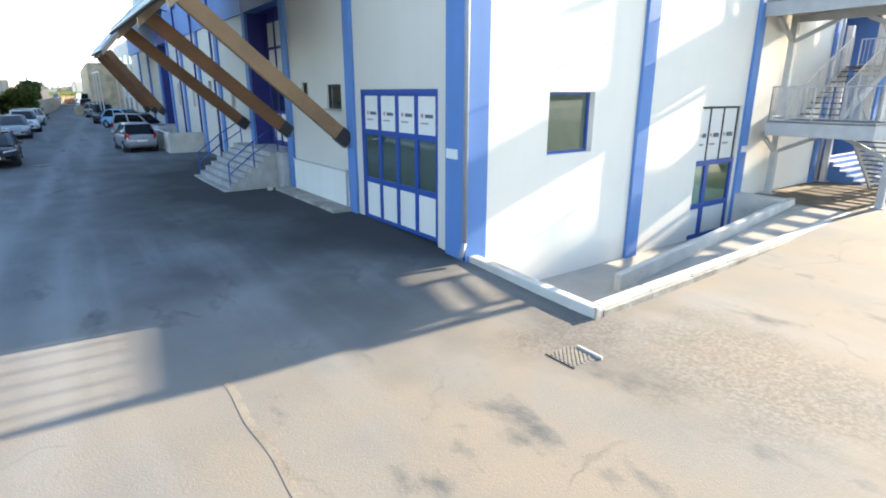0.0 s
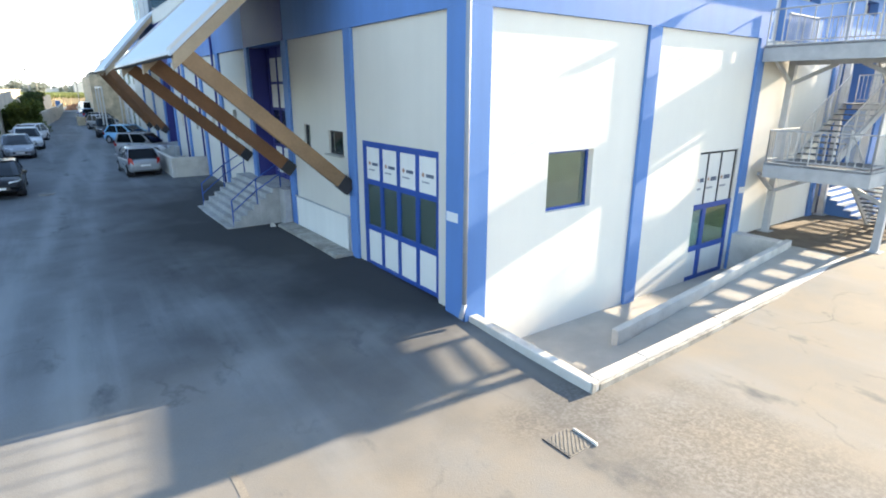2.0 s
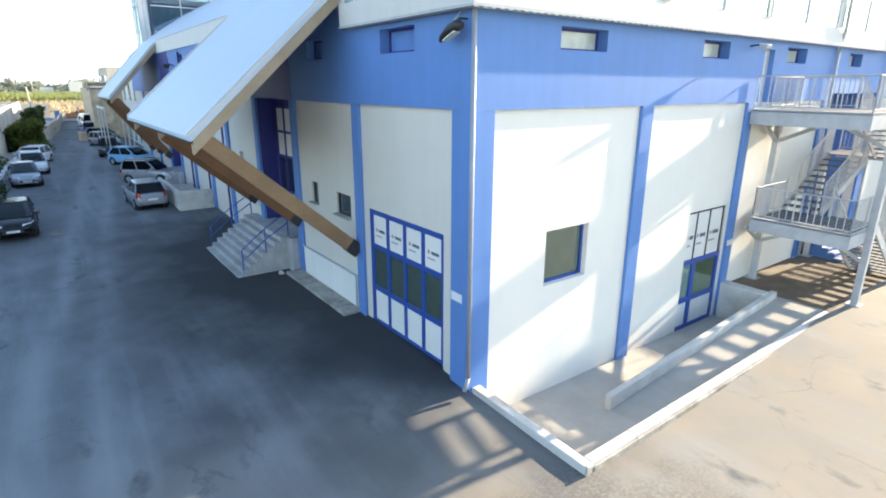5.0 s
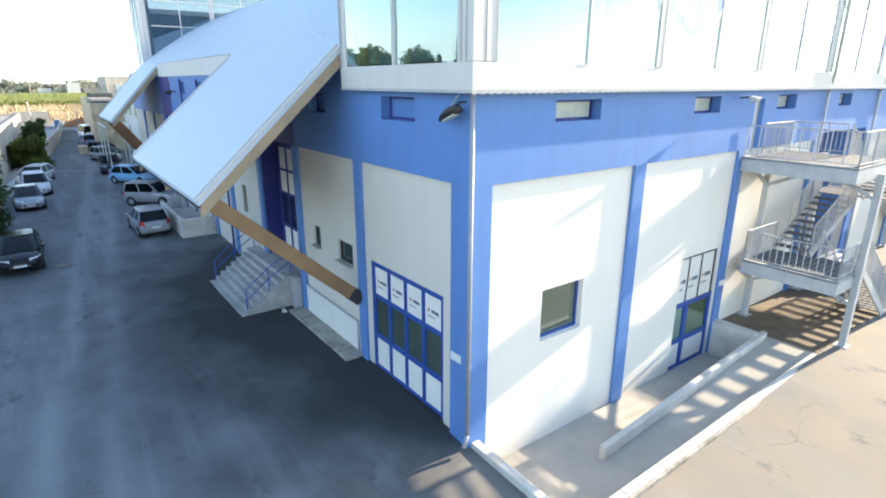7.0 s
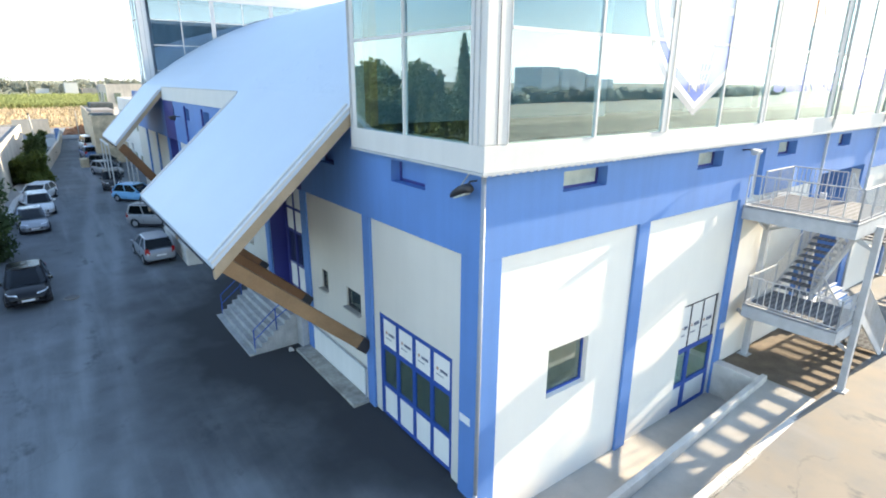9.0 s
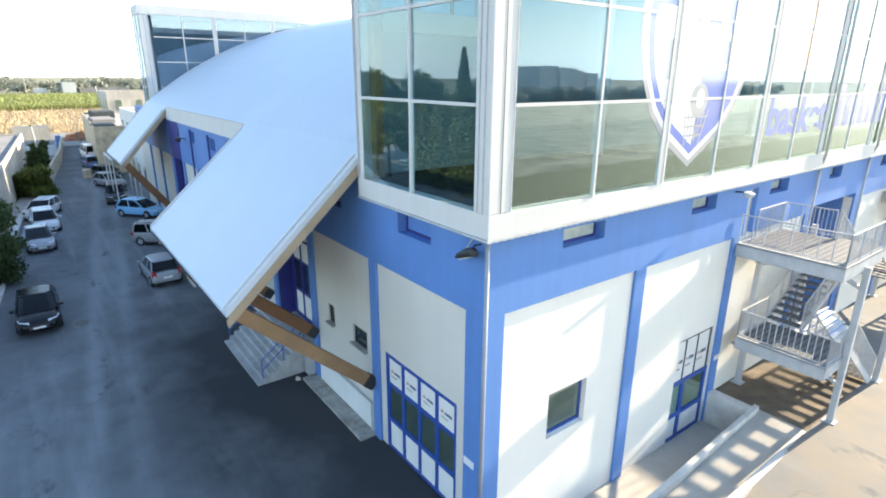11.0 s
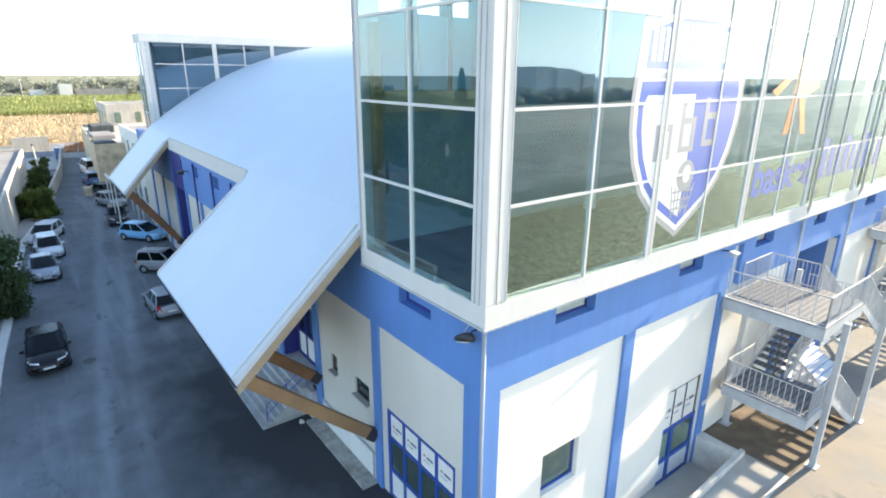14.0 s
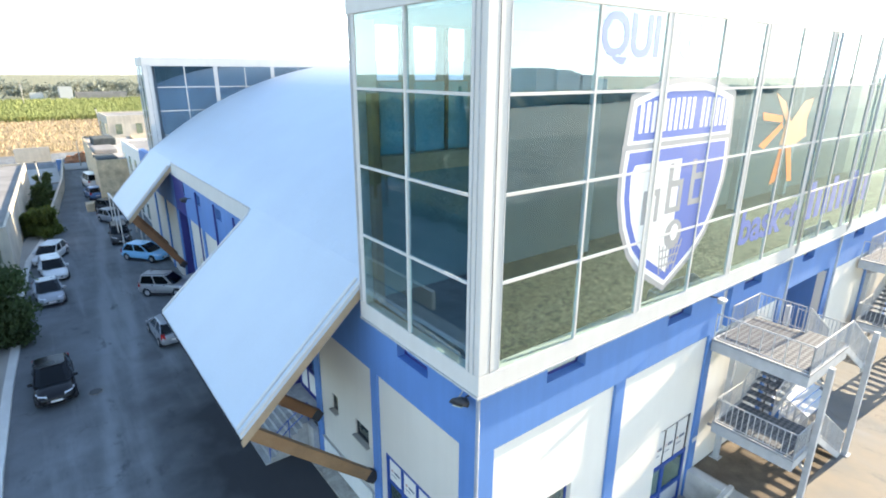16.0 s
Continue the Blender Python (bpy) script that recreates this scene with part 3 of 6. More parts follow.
band = pierced(MB(), "w", 0.352, 5.4, BAND_Z0, LEDGE - 0.06, -0.1, 0.35, [(a, b, *VENT_Z(a)) for a, b in VENTS_W if a < 5])
band = pierced(band, "w", 5.4, 46.5, BAND_Z0, 9.3, -0.1, 0.35, [(a, b, *VENT_Z(a)) for a, b in VENTS_W if a > 5])
part("band", band, M_BLUE, west, "cornflower blue painted band")
# added overlay, as dark a navy as the recess below it
part("dark_panel", plate(MB(), "w", 30.2, 33.2, BAND_Z0, 9.2, -0.112, -0.102), M_DKBLUE, west, "deep navy overlay on the band over the entrance")
# this overlay stands in for the eave's shade on the blue band
part("dark_panel", plate(MB(), "w", 9.9, 14.3, BAND_Z0 + 0.004, 8.9, -0.112, -0.102), M_DKBLUE, west, "deep navy overlay on the band over the entrance")
tagged(part("wall_east", MB().box(38.6, 0.4, -0.3, 39.0, 46, 9), M_WHITE), "plain white end wall", "wall", kind="structure")
tagged(part("wall_north", MB().box(0.4, 46.2, -0.3, 38.5, 46.5, 9), M_WHITE), "plain white back wall", "wall", kind="structure")


def window(name, side, u0, u1, z0, z1, deep, frame_mat, pane_mat, back, label, bars=(), sill=None):
    """A framed window set into an opening; back: an inner board behind the pane."""
    w = 0.06
    base = (deep, u0, z0) if side == "w" else (u0, deep, z0)
    win = thing(name, base, label, "window", kind="structure")
    f = MB()
    plate(f, side, u0, u1, z0, z0 + w, deep - 0.03, deep + 0.05)
    plate(f, side, u0, u1, z1 - w, z1, deep - 0.03, deep + 0.05)
    for a in (u0, u1 - w, *bars):
        plate(f, side, a, a + w, z0 + w, z1 - w, deep - 0.028, deep + 0.05)
    part("window_frame", f, frame_mat, win)
    part("pane", plate(MB(), side, u0 + 0.02, u1 - 0.02, z0 + 0.02, z1 - 0.02, deep + 0.005, deep + 0.015), pane_mat, win)
    part("blind", plate(MB(), side, u0 + 0.01, u1 - 0.01, z0, z1, deep + 0.03, deep + 0.05), back, win)
    if sill:
        part("window_sill", plate(MB(), side, u0 - 0.05, u1 + 0.05, z0 - 0.04, z0 + 0.006, -0.05 - sill, deep), M_CONC, win)
    return win


window("window_1", "s", *WIN_S, 0.19, M_FRAME, M_DARKGLASS, M_PANEBACK, "square blue-framed window with dark reflecting glass")
for i, (a, b) in enumerate(SLOTS_S):
    window(f"window_{2 + i}", "s", a, b, 7.73, 8.22, 0.22, M_DKBLUE, M_SLOT, M_DARK, "low slot window with pale pane in blue band")
for i, h in enumerate(WIN_W):
    window(f"window_{10 + i}", "w", *h, 0.09, M_DKMETAL, M_DARKGLASS, M_DIMROOM, "small dark window in white wall", sill=0.1)
for i, (a, b) in enumerate(VENTS_W):
    window(f"window_{14 + i}", "w", a, b, *VENT_Z(a), 0.2, M_DKBLUE, M_BLUE if a < 16 else M_DARKGLASS, M_DARK, "low blue shuttered slot window")
for i, h in enumerate(TALL_W):
    window(f"window_{22 + i}", "w", *h, 0.2, M_DKMETAL, M_DARKGLASS, M_DARK, "tall narrow dark window in white wall")
window("window_30", "s", 12.0, 12.66, 6.3, 8.1, 0.1, M_ALU, M_VINYLW, M_DARK, "tall narrow pale door pane beside the steel platform")

# ---- corner gate with four leaves ----
def panel_logo(side, parent, u0, u1, z0, z1, a, mirror):
    """The round mark, the dark word and the small line on a white panel, as plain shapes."""
    w, h = u1 - u0, z1 - z0
    def at(f0, f1):
        return (u1 - f1 * w, u1 - f0 * w) if mirror else (u0 + f0 * w, u0 + f1 * w)
    r = MB()
    c = sum(at(0.1, 0.3)) / 2
    ring = [(c + 0.08 * w * math.cos(k * math.pi / 6), z0 + 0.5 * h + 0.08 * w * math.sin(k * math.pi / 6)) for k in range(12)]
    r.prism(ring, "x" if side == "w" else "y", a - 0.004, a)
    part("round_mark", r, M_MARK, parent)
    part("word_bar", plate(MB(), side, *at(0.38, 0.86), z0 + 0.44 * h, z0 + 0.545 * h, a - 0.004, a), M_WORD, parent)
    part("small_bar", plate(MB(), side, *at(0.12, 0.6), z0 + 0.25 * h, z0 + 0.3 * h, a - 0.004, a), M_VINYLG, parent)


def leaf_gate(name, side, u0, u1, z0, z1, count, za, zb, deep, label, mirror, first_plain=False):
    base = (deep, u0, z0) if side == "w" else (u0, deep, z0)
    gate = thing(name, base, label, "door", kind="structure")
    w = 0.1
    f = MB()
    plate(f, side, u0, u1, z1 - w, z1, deep - 0.05, deep + 0.06)
    plate(f, side, u0, u0 + w * 0.7, z0, z1 - w, deep - 0.05, deep + 0.06)
    plate(f, side, u1 - w * 0.7, u1, z0, z1 - w, deep - 0.05, deep + 0.06)
    part("door_frame", f, M_FRAME, gate)
    step = (u1 - u0 - 1.4 * w) / count
    for i in range(count):
        a, b = u0 + 0.7 * w + i * step, u0 + 0.7 * w + (i + 1) * step
        fr = pierced(MB(), side, a + 0.004, b - 0.004, z0 + 0.02, z1 - w, deep - 0.03, deep + 0.03,
                     [(a + 0.07, b - 0.07, z0 + 0.12, za - 0.07), (a + 0.07, b - 0.07, za + 0.07, zb - 0.07), (a + 0.07, b - 0.07, zb + 0.07, z1 - w - 0.06)])
        leaf = part("leaf", fr, M_FRAME, gate)
        part("lower_panel", plate(MB(), side, a + 0.06, b - 0.06, z0 + 0.11, za - 0.06, deep - 0.005, deep + 0.015), M_WHITE, leaf)
        part("pane", plate(MB(), side, a + 0.06, b - 0.06, za + 0.06, zb - 0.06, deep, deep + 0.01), M_DARKGLASS, leaf)
        part("backing", plate(MB(), side, a + 0.06, b - 0.06, za + 0.06, zb - 0.06, deep + 0.018, deep + 0.028), M_PANEBACK, leaf)
        part("upper_panel", plate(MB(), side, a + 0.06, b - 0.06, zb + 0.06, z1 - w - 0.05, deep - 0.005, deep + 0.015), M_WHITE, leaf)
        panel_logo(side, leaf, a + 0.1, b - 0.1, zb + 0.12, z1 - w - 0.12, deep - 0.006, mirror)
    return gate


leaf_gate("door_1", "w", *GATE[:2], 0.03, 3.55, 4, 1.15, 2.45, 0.06, "blue-framed four-leaf gate with white and dark glass panels", True)

# added backing for the left pane, its reflection painted as pale teal
M_MIRRORBOARD = surface("teal_reflection_board", (0.5, 0.62, 0.6), 0.5, scale=2, vary=0.1, bump=0.0)
M_GREENBOARD = surface("green_board", (0.2, 0.27, 0.15), 0.5, scale=1.2, vary=0.35, bump=0.0)
gate = thing("door_2", (8.98, 0.12, -1.03), "white panelled door with a blue-framed green glass leaf below the ramp", "door", kind="structure")
D = 0.03
part("door_frame", MB().box(9.2, D - 0.02, 3.02, 11.2, D + 0.04, 3.045), M_DKMETAL, gate, "thin black upper frame")
for x in (9.47, 10.24, 11.08):
    part("mullion", MB().box(x, D - 0.035, 1.452, x + 0.028, D + 0.04, 3.016), M_DKMETAL, gate)
part("transom", MB().box(8.98, D - 0.05, 1.3, 11.2, D + 0.05, 1.45), M_FRAME, gate)
part("transom", MB().box(8.98, D - 0.04, -0.06, 11.2, D + 0.04, 0.1), M_FRAME, gate)
part("threshold", MB().box(8.98, D - 0.04, -1.04, 11.2, D + 0.04, -0.92), M_FRAME, gate)
for z0, z1 in ((-0.916, -0.064), (0.104, 1.296)):
    part("stile", MB().box(9.5, D - 0.045, z0, 9.7, D + 0.045, z1), M_FRAME, gate)
    part("stile", MB().box(11.06, D - 0.045, z0, 11.2, D + 0.045, z1), M_FRAME, gate)
for x0, x1, board in ((8.98, 9.498, M_MIRRORBOARD), (9.702, 11.058, M_GREENBOARD)):
    part("pane", MB().box(x0, D, 0.104, x1, D + 0.01, 1.296), M_DARKGLASS, gate)
    part("backing", MB().box(x0, D + 0.02, 0.104, x1, D + 0.03, 1.296), board, gate)
    part("lower_panel", MB().box(x0, D, -0.916, x1, D + 0.02, -0.064), M_WHITE, gate)
for x0, x1 in ((8.98, 9.468), (9.5, 10.238), (10.27, 11.078)):
    part("upper_panel", MB().box(x0, D, 1.454, x1, D + 0.02, 3.014), M_WHITE, gate)
    panel_logo("s", gate, x0 + 0.02, x1 - 0.02, 1.6, 2.85, D - 0.004, False)

# ---- entrance recesses on the street side ----
def entrance(name, y0, y1):
    rec = thing(name, (0.3, y0, 1.4), "dark blue entrance recess with tall glazed doors", "entrance", kind="structure")
    m = MB()
    m.box(1.6, y0, 1.4, 1.75, y1, 6.45)
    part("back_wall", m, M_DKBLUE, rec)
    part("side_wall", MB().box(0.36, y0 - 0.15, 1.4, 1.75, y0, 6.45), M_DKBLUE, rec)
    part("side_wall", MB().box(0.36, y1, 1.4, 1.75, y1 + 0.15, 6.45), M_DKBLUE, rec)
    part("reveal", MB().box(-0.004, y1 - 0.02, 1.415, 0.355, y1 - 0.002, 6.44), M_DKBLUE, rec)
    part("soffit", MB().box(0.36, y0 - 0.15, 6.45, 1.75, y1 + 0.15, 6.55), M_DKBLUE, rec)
    part("floor_slab", MB().box(-0.0, y0 + 0.004, 1.2, 1.75, y1 - 0.004, 1.408), M_STEP, rec)
    return rec


for k, (a, b) in enumerate((ENTRY[:2], ENTRY2[:2])):
    entrance("recess_1" if k == 0 else "recess_2", a, b)
    door = thing(f"door_{3 + k}", (0.6, a, 1.4), "tall navy entrance door with white panels and dark glass", "door", kind="structure")
    ys = [a + f * (b - a) for f in (0.453, 0.688, 0.92)]
    f = MB()
    for y in ys:
        f.box(0.62, y - 0.05, 1.41, 0.74, y + 0.05, 6.44)
    for z in (1.41, 2.66, 4.1, 5.08, 6.06):
        f.box(0.63, ys[0] + 0.05, z, 0.73, ys[-1] - 0.05, z + 0.1)
    part("door_frame", f, M_DKBLUE, door)
    for y0, y1 in ((a + 0.004, ys[0] - 0.05), (ys[-1] + 0.05, b - 0.004)):
        part("side_panel", MB().box(0.66, y0, 1.41, 0.74, y1, 6.44), M_DKBLUE, door)
    for p, q in zip(ys, ys[1:]):
        part("pane", MB().box(0.67, p + 0.05, 2.76, 0.68, q - 0.05, 4.1), M_DARKGLASS, door)
        part("pane_backing", MB().box(0.7, p + 0.05, 2.76, 0.71, q - 0.05, 4.1), M_DARK, door)
        for z0, z1 in ((1.6, 2.66), (4.2, 5.08), (5.18, 6.06)):
            part("white_panel", MB().box(0.66, p + 0.05, z0, 0.69, q - 0.05, z1), M_WHITE, door)
        part("head_panel", MB().box(0.66, p + 0.05, 6.16, 0.69, q - 0.05, 6.44), M_DKBLUE, door)
        part("kick_panel", MB().box(0.66, p + 0.05, 1.51, 0.69, q - 0.05, 1.597), M_DKBLUE, door)


def entry_stair(name, y0, y1, x_foot, top, n, label, rails=True):
    st = thing(name, (0, y0, 0), label, "stairs", kind="structure")
    run = (x_foot + 0.35) / -n
    for i in range(n):
        x0 = x_foot + i * run
        h = top * (i + 1) / n
        part("step", MB().box(x0, y0, -0.1, -0.1 if i == n - 1 else x0 + run, y1, h), M_STEP, st, bevel=0.01)
    part("landing", MB().box(-0.36, y0, -0.1, -0.004, y1, top + 0.003), M_STEP, st)
    part("cheek", MB().box(-0.36, y0 - 0.55, -0.1, -0.11, y0 - 0.004, top), M_STEP, st)
    for y in (y0 + 0.1, y1 - 0.1) if rails else ():
        rl = MB()
        ps = [(x_foot + 0.25, top / n), (x_foot / 2, top * 0.62), (-0.25, top)]
        for x, z in ps:
            rl.tube((x, y, z - 0.1), (x, y, z + 0.92), 0.024)
        for h in (0.92, 0.5):
            for p, q in zip(ps, ps[1:]):
                rl.tube((p[0], y, p[1] + h), (q[0], y, q[1] + h), 0.022)
        part("handrail", rl, M_FRAME, st, "thin blue tubular handrail", smooth=True)
    return st


entry_stair("stairs_1", 10.75, 15.4, -2.3, 1.4, 8, "grey stone entrance steps with blue handrails")
entry_stair("stairs_2", 30.3, 33.1, -2.3, 1.4, 8, "grey stone entrance steps further along the hall", False)

# low white plinth with its pipe, and the kerb step in front of it
pl = part("plinth", MB().box(-0.075, 5.5, -0.1, -0.003, 9.75, 1.22), M_WHITE)
tagged(pl, "low white plinth wall under a grey pipe", "plinth", kind="structure")
pipe = MB().tube((-0.11, 5.5, 1.25), (-0.11, 9.75, 1.25), 0.025)
pipe.tube((-0.13, 5.52, 0.0), (-0.13, 5.52, 1.3), 0.03)
tagged(part("wall_pipe", pipe, M_STEEL, smooth=True), "thin grey pipe along the top of the white plinth", "pipe")
tagged(part("kerb_step", MB().box(-0.68, 5.35, -0.2, -0.08, 10.2, 0.2), M_WORN, bevel=0.02), "worn grey concrete step along the wall", "kerb", kind="structure")

# white ramp parapet further along the street
par = thing("ramp_parapet", (-1.8, 22.5, 0.4), "low white parapet of a side ramp beside the hall", "parapet", kind="structure")
part("wall", MB().box(-1.9, 22.5, 0.2, -1.7, 28.4, 1.44), M_PAINTCONC, par, bevel=0.02)
part("end_wall", MB().box(-1.7, 22.5, 0.2, -0.1, 22.7, 1.44), M_PAINTCONC, par, bevel=0.02)
part("ramp_floor", MB().box(-1.7, 22.7, 0.2, -0.1, 28.4, 0.9), M_WORN, par)

# ---- sunken ramp in front of the south wall ----
ramp = thing("sunken_ramp", (0.3, -3.3, -1), "pale concrete access ramp going down to a door", "ramp", kind="structure")
part("inner_floor", MB().box(0.2, -1.7, -1.3, 11.6, 0.05, -1.05), M_CONC, ramp)
part("landing", MB().box(0.2, -3.4, -1.3, 3.3, -1.7, -1.0), M_CONC, ramp)
part("slope", MB().hexa([(3.3, -3.4, -1.3), (12.3, -3.4, -1.3), (12.3, -1.74, -1.3), (3.3, -1.74, -1.3)], [(3.3, -3.4, -1.0), (12.3, -3.4, 0.03), (12.3, -1.74, 0.03), (3.3, -1.74, -1.0)]), M_CONC, ramp)
part("apron", MB().box(11.9, -1.76, -1.3, 12.35, 0.0, 0.02), M_CONC, ramp)
div = MB().hexa([(3.27, -1.73, -1.2), (12.1, -1.73, -1.2), (12.1, -1.54, -1.2), (3.27, -1.54, -1.2)], [(3.27, -1.73, -0.62), (12.1, -1.73, 0.24), (12.1, -1.54, 0.24), (3.27, -1.54, -0.62)])
part("divider_wall", div, M_PAINTCONC, ramp, "white-painted low wall with worn top", bevel=0.02)
part("end_wall", MB().box(11.45, -1.55, -1.2, 11.9, -0.0, 0.23), M_PAINTCONC, ramp, bevel=0.02)
kerb = thing("kerb", (0.3, -3.4, -0.3), "white-painted concrete kerb round the ramp with chipped edges", "kerb", kind="structure")
part("kerb_side", MB().hexa([(0.1, -3.5, -1.3), (0.32, -3.5, -1.3), (0.24, -0.1, -1.3), (0.0, -0.1, -1.3)], [(0.1, -3.5, -0.13), (0.32, -3.5, -0.13), (0.24, -0.1, 0.02), (0.0, -0.1, 0.02)]), M_PAINTCONC, kerb, bevel=0.025)
NK = 9
for i in range(NK):
    a, b = 0.325 + i * (13.3 - 0.325) / NK, 0.325 + (i + 1) * (13.3 - 0.325) / NK - 0.006
    za, zb = -0.13 + 0.17 * a / 13.4, -0.13 + 0.17 * b / 13.4
    ya, yb = -3.52 + 0.1 * a / 13.4, -3.52 + 0.1 * b / 13.4
    part("kerb_stone", MB().hexa([(a, ya + 0.05, -1.3), (b, yb + 0.05, -1.3), (b, yb + 0.29, -1.3), (a, ya + 0.29, -1.3)], [(a, ya + 0.05, za), (b, yb + 0.05, zb), (b, yb + 0.29, zb), (a, ya + 0.29, za)]), M_PAINTCONC, kerb, bevel=0.025)
    # lower lip of the kerb, rough and dirty
    part("kerb_lip", MB().hexa([(a, ya, -1.3), (b, yb, -1.3), (b, yb + 0.048, -1.3), (a, ya + 0.048, -1.3)], [(a, ya, za - 0.08), (b, yb, zb - 0.08), (b, yb + 0.048, zb - 0.07), (a, ya + 0.048, za - 0.07)]), M_WORN, kerb, "rough grey footing", bevel=0.012)
part("broken_corner", MB().hexa([(0.085, -3.53, -0.5), (0.26, -3.53, -0.5), (0.22, -3.42, -0.5), (0.09, -3.4, -0.5)], [(0.1, -3.515, -0.1), (0.2, -3.51, -0.125), (0.2, -3.46, -0.122), (0.12, -3.44, -0.115)]), M_WORN, kerb, "chipped bare concrete corner", bevel=0.02)

# ---- loggia behind the steel stairs ----
log = thing("recess_3", (17.85, 0.3, 0), "deep blue recessed porch in the hall wall", "porch", kind="structure")
# back wall darker than the sides: the recess's shade put into the colour
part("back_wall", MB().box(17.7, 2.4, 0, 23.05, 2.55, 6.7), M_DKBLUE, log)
part("side_wall", MB().box(17.7, 0.36, 0, 17.84, 2.4, 6.7), M_BLUE, log)
part("side_wall", MB().box(22.91, 0.36, 0, 23.05, 2.4, 6.7), M_BLUE, log)
part("soffit", MB().box(17.7, 0.36, 6.7, 23.05, 2.55, 6.82), M_BLUE, log)
st = thing("porch_steps", (18, -1.5, 0), "concrete steps with a blue side wall under the porch", "stairs", kind="structure")
for i in range(6):
    y = -1.5 + 0.26 * i
    part("step", MB().box(18.4, y, -0.1, 22.5, y + 0.258 if i < 5 else -0.104, 0.17 * (i + 1) - 0.03), M_BLUE, st)
    part("tread", MB().box(18.36, y - 0.03, 0.17 * (i + 1) - 0.028, 22.5, min(y + 0.262, -0.104), 0.17 * (i + 1) + 0.005), M_WHITE, st, "pale stone tread")

# ---- glazed upper storey ----
ROWS_Z = [9.0, 11.24, 13.3, 15.42, 17.3]
def glazed_box(name, x0, x1, y0, y1, label, west_bars, south_bars, ROWS_Z, TOPZ, north=False, glass=None):
    # the two middle rows of panes have a deeper teal coating
    def row_glass(r):
        return glass or (M_TEALGLASS if r in ROWS_Z[1:3] else M_GLASS)
    zt = ROWS_Z[-1]
    g = thing(name, (x0, y0, LEDGE), label, "facade", kind="structure")
    f = MB()
    yf = y1 if north else y0
    part("ledge", MB().box(x0, y0, LEDGE, x1, y1, 9.0), M_ALU, g, "white metal ledge", bevel=0.02)
    drip = MB().box(x0 - 0.03, y0 - 0.03, LEDGE - 0.05, x1, y1, LEDGE)
    part("drip_edge", drip, M_STEEL, g)
    teeth = MB()
    for k in range(int((min(x1, 26) - x0) / 0.22)):
        teeth.box(x0 + k * 0.22, y0 - 0.02, LEDGE - 0.075, x0 + k * 0.22 + 0.1, y0 + 0.02, LEDGE - 0.05)
    tagged(part("drip_teeth", teeth, M_STEEL, g), kind="stuff")
    part("roof_fascia", MB().box(x0 - 0.03, y0 - 0.03, zt, x1, y1 + 0.03, TOPZ), M_ALU, g, "white metal roof edge", bevel=0.02)
    for yy, deep in ((y0, west_bars[0] - y0), (west_bars[-1], y1 - west_bars[-1])):
        part("corner_post", MB().box(x0, yy, 9.0, x0 + 0.65, yy + deep, zt), M_ALU, g, bevel=0.02)
        t = MB()
        t.box(x0 - 0.025, yy + 0.18, 9.0, x0, yy + 0.2, zt).box(x0 - 0.025, yy + deep * 0.7, 9.0, x0, yy + deep * 0.7 + 0.02, zt)
        part("post_trim", t, M_STEEL, g)
    part("post_groove", MB().box(x0 + 0.33, y0 - 0.006, 9.0, x0 + 0.345, y0 - 0.001, zt), M_DKMETAL, g)
    part("post_groove", MB().box(x0 + 0.61, y0 - 0.012, 9.0, x0 + 0.648, y0 - 0.001, zt), M_STEEL, g)
    # west side panes
    for p, q in zip(west_bars, west_bars[1:]):
        for r, s in zip(ROWS_Z, ROWS_Z[1:]):
            part("pane", MB().box(x0 + 0.02, p, r, x0 + 0.03, q, s), row_glass(r), g).visible_shadow = False
    for p in west_bars[1:-1]:
        part("mullion", MB().box(x0 - 0.035, p - 0.035, 9.0, x0 + 0.06, p + 0.035, zt), M_ALU, g)
    for r in ROWS_Z[1:-1]:
        part("transom", MB().box(x0 - 0.015, west_bars[0], r - 0.035, x0 + 0.05, west_bars[-1], r + 0.035), M_ALU, g)
    # long sides
    for side_y, out in ((y0, -1), (y1, 1)):
        if side_y == y1 and not north:
            continue
        for i, (p, q) in enumerate(zip(south_bars, south_bars[1:])):
            for r, s in zip(ROWS_Z, ROWS_Z[1:]):
                part("pane", MB().box(p, side_y - out * 0.012, r, q, side_y - out * 0.002, s), row_glass(r), g).visible_shadow = False
        for i, p in enumerate(south_bars[1:-1]):
            w = 0.16 if i % 2 else 0.035
            if w > 0.1:
                m = MB().box(p - w, side_y - 0.03, 9.0, p - w + 0.09, side_y + 0.06, zt).box(p + w - 0.09, side_y - 0.03, 9.0, p + w, side_y + 0.06, zt)
                m.box(p - w + 0.09, side_y - 0.01, 9.0, p + w - 0.09, side_y + 0.02, zt)
            else:
                m = MB().box(p - w, side_y - 0.03, 9.0, p + w, side_y + 0.06, zt)
            part("mullion", m, M_ALU, g)
        for r in ROWS_Z[1:-1]:
            part("transom", MB().box(south_bars[0], side_y - 0.02, r - 0.035, south_bars[-1], side_y + 0.04, r + 0.035), M_ALU, g)
    part("inner_floor", MB().box(x0 + 0.3, y0 + 0.3, 9.0, x1, y1 - 0.05, 9.06), M_CARPET, g)
    part("inner_ceiling", MB().box(x0 + 0.3, y0 + 0.3, zt - 0.1, x1, y1 - 0.05, zt - 0.02), M_INNER, g)
    return g


SB = [0.31, 3.05, 5.89, 8.67, 11.36, 14.0] + [16.7 + 2.68 * i for i in range(9)]
near_box = glazed_box("glazed_storey", -0.34, 39.3, -0.34, 5.4, "mirror-glazed upper storey with white metal frame", [0.16, 2.58, 5.04], SB, ROWS_Z, TOPZ)
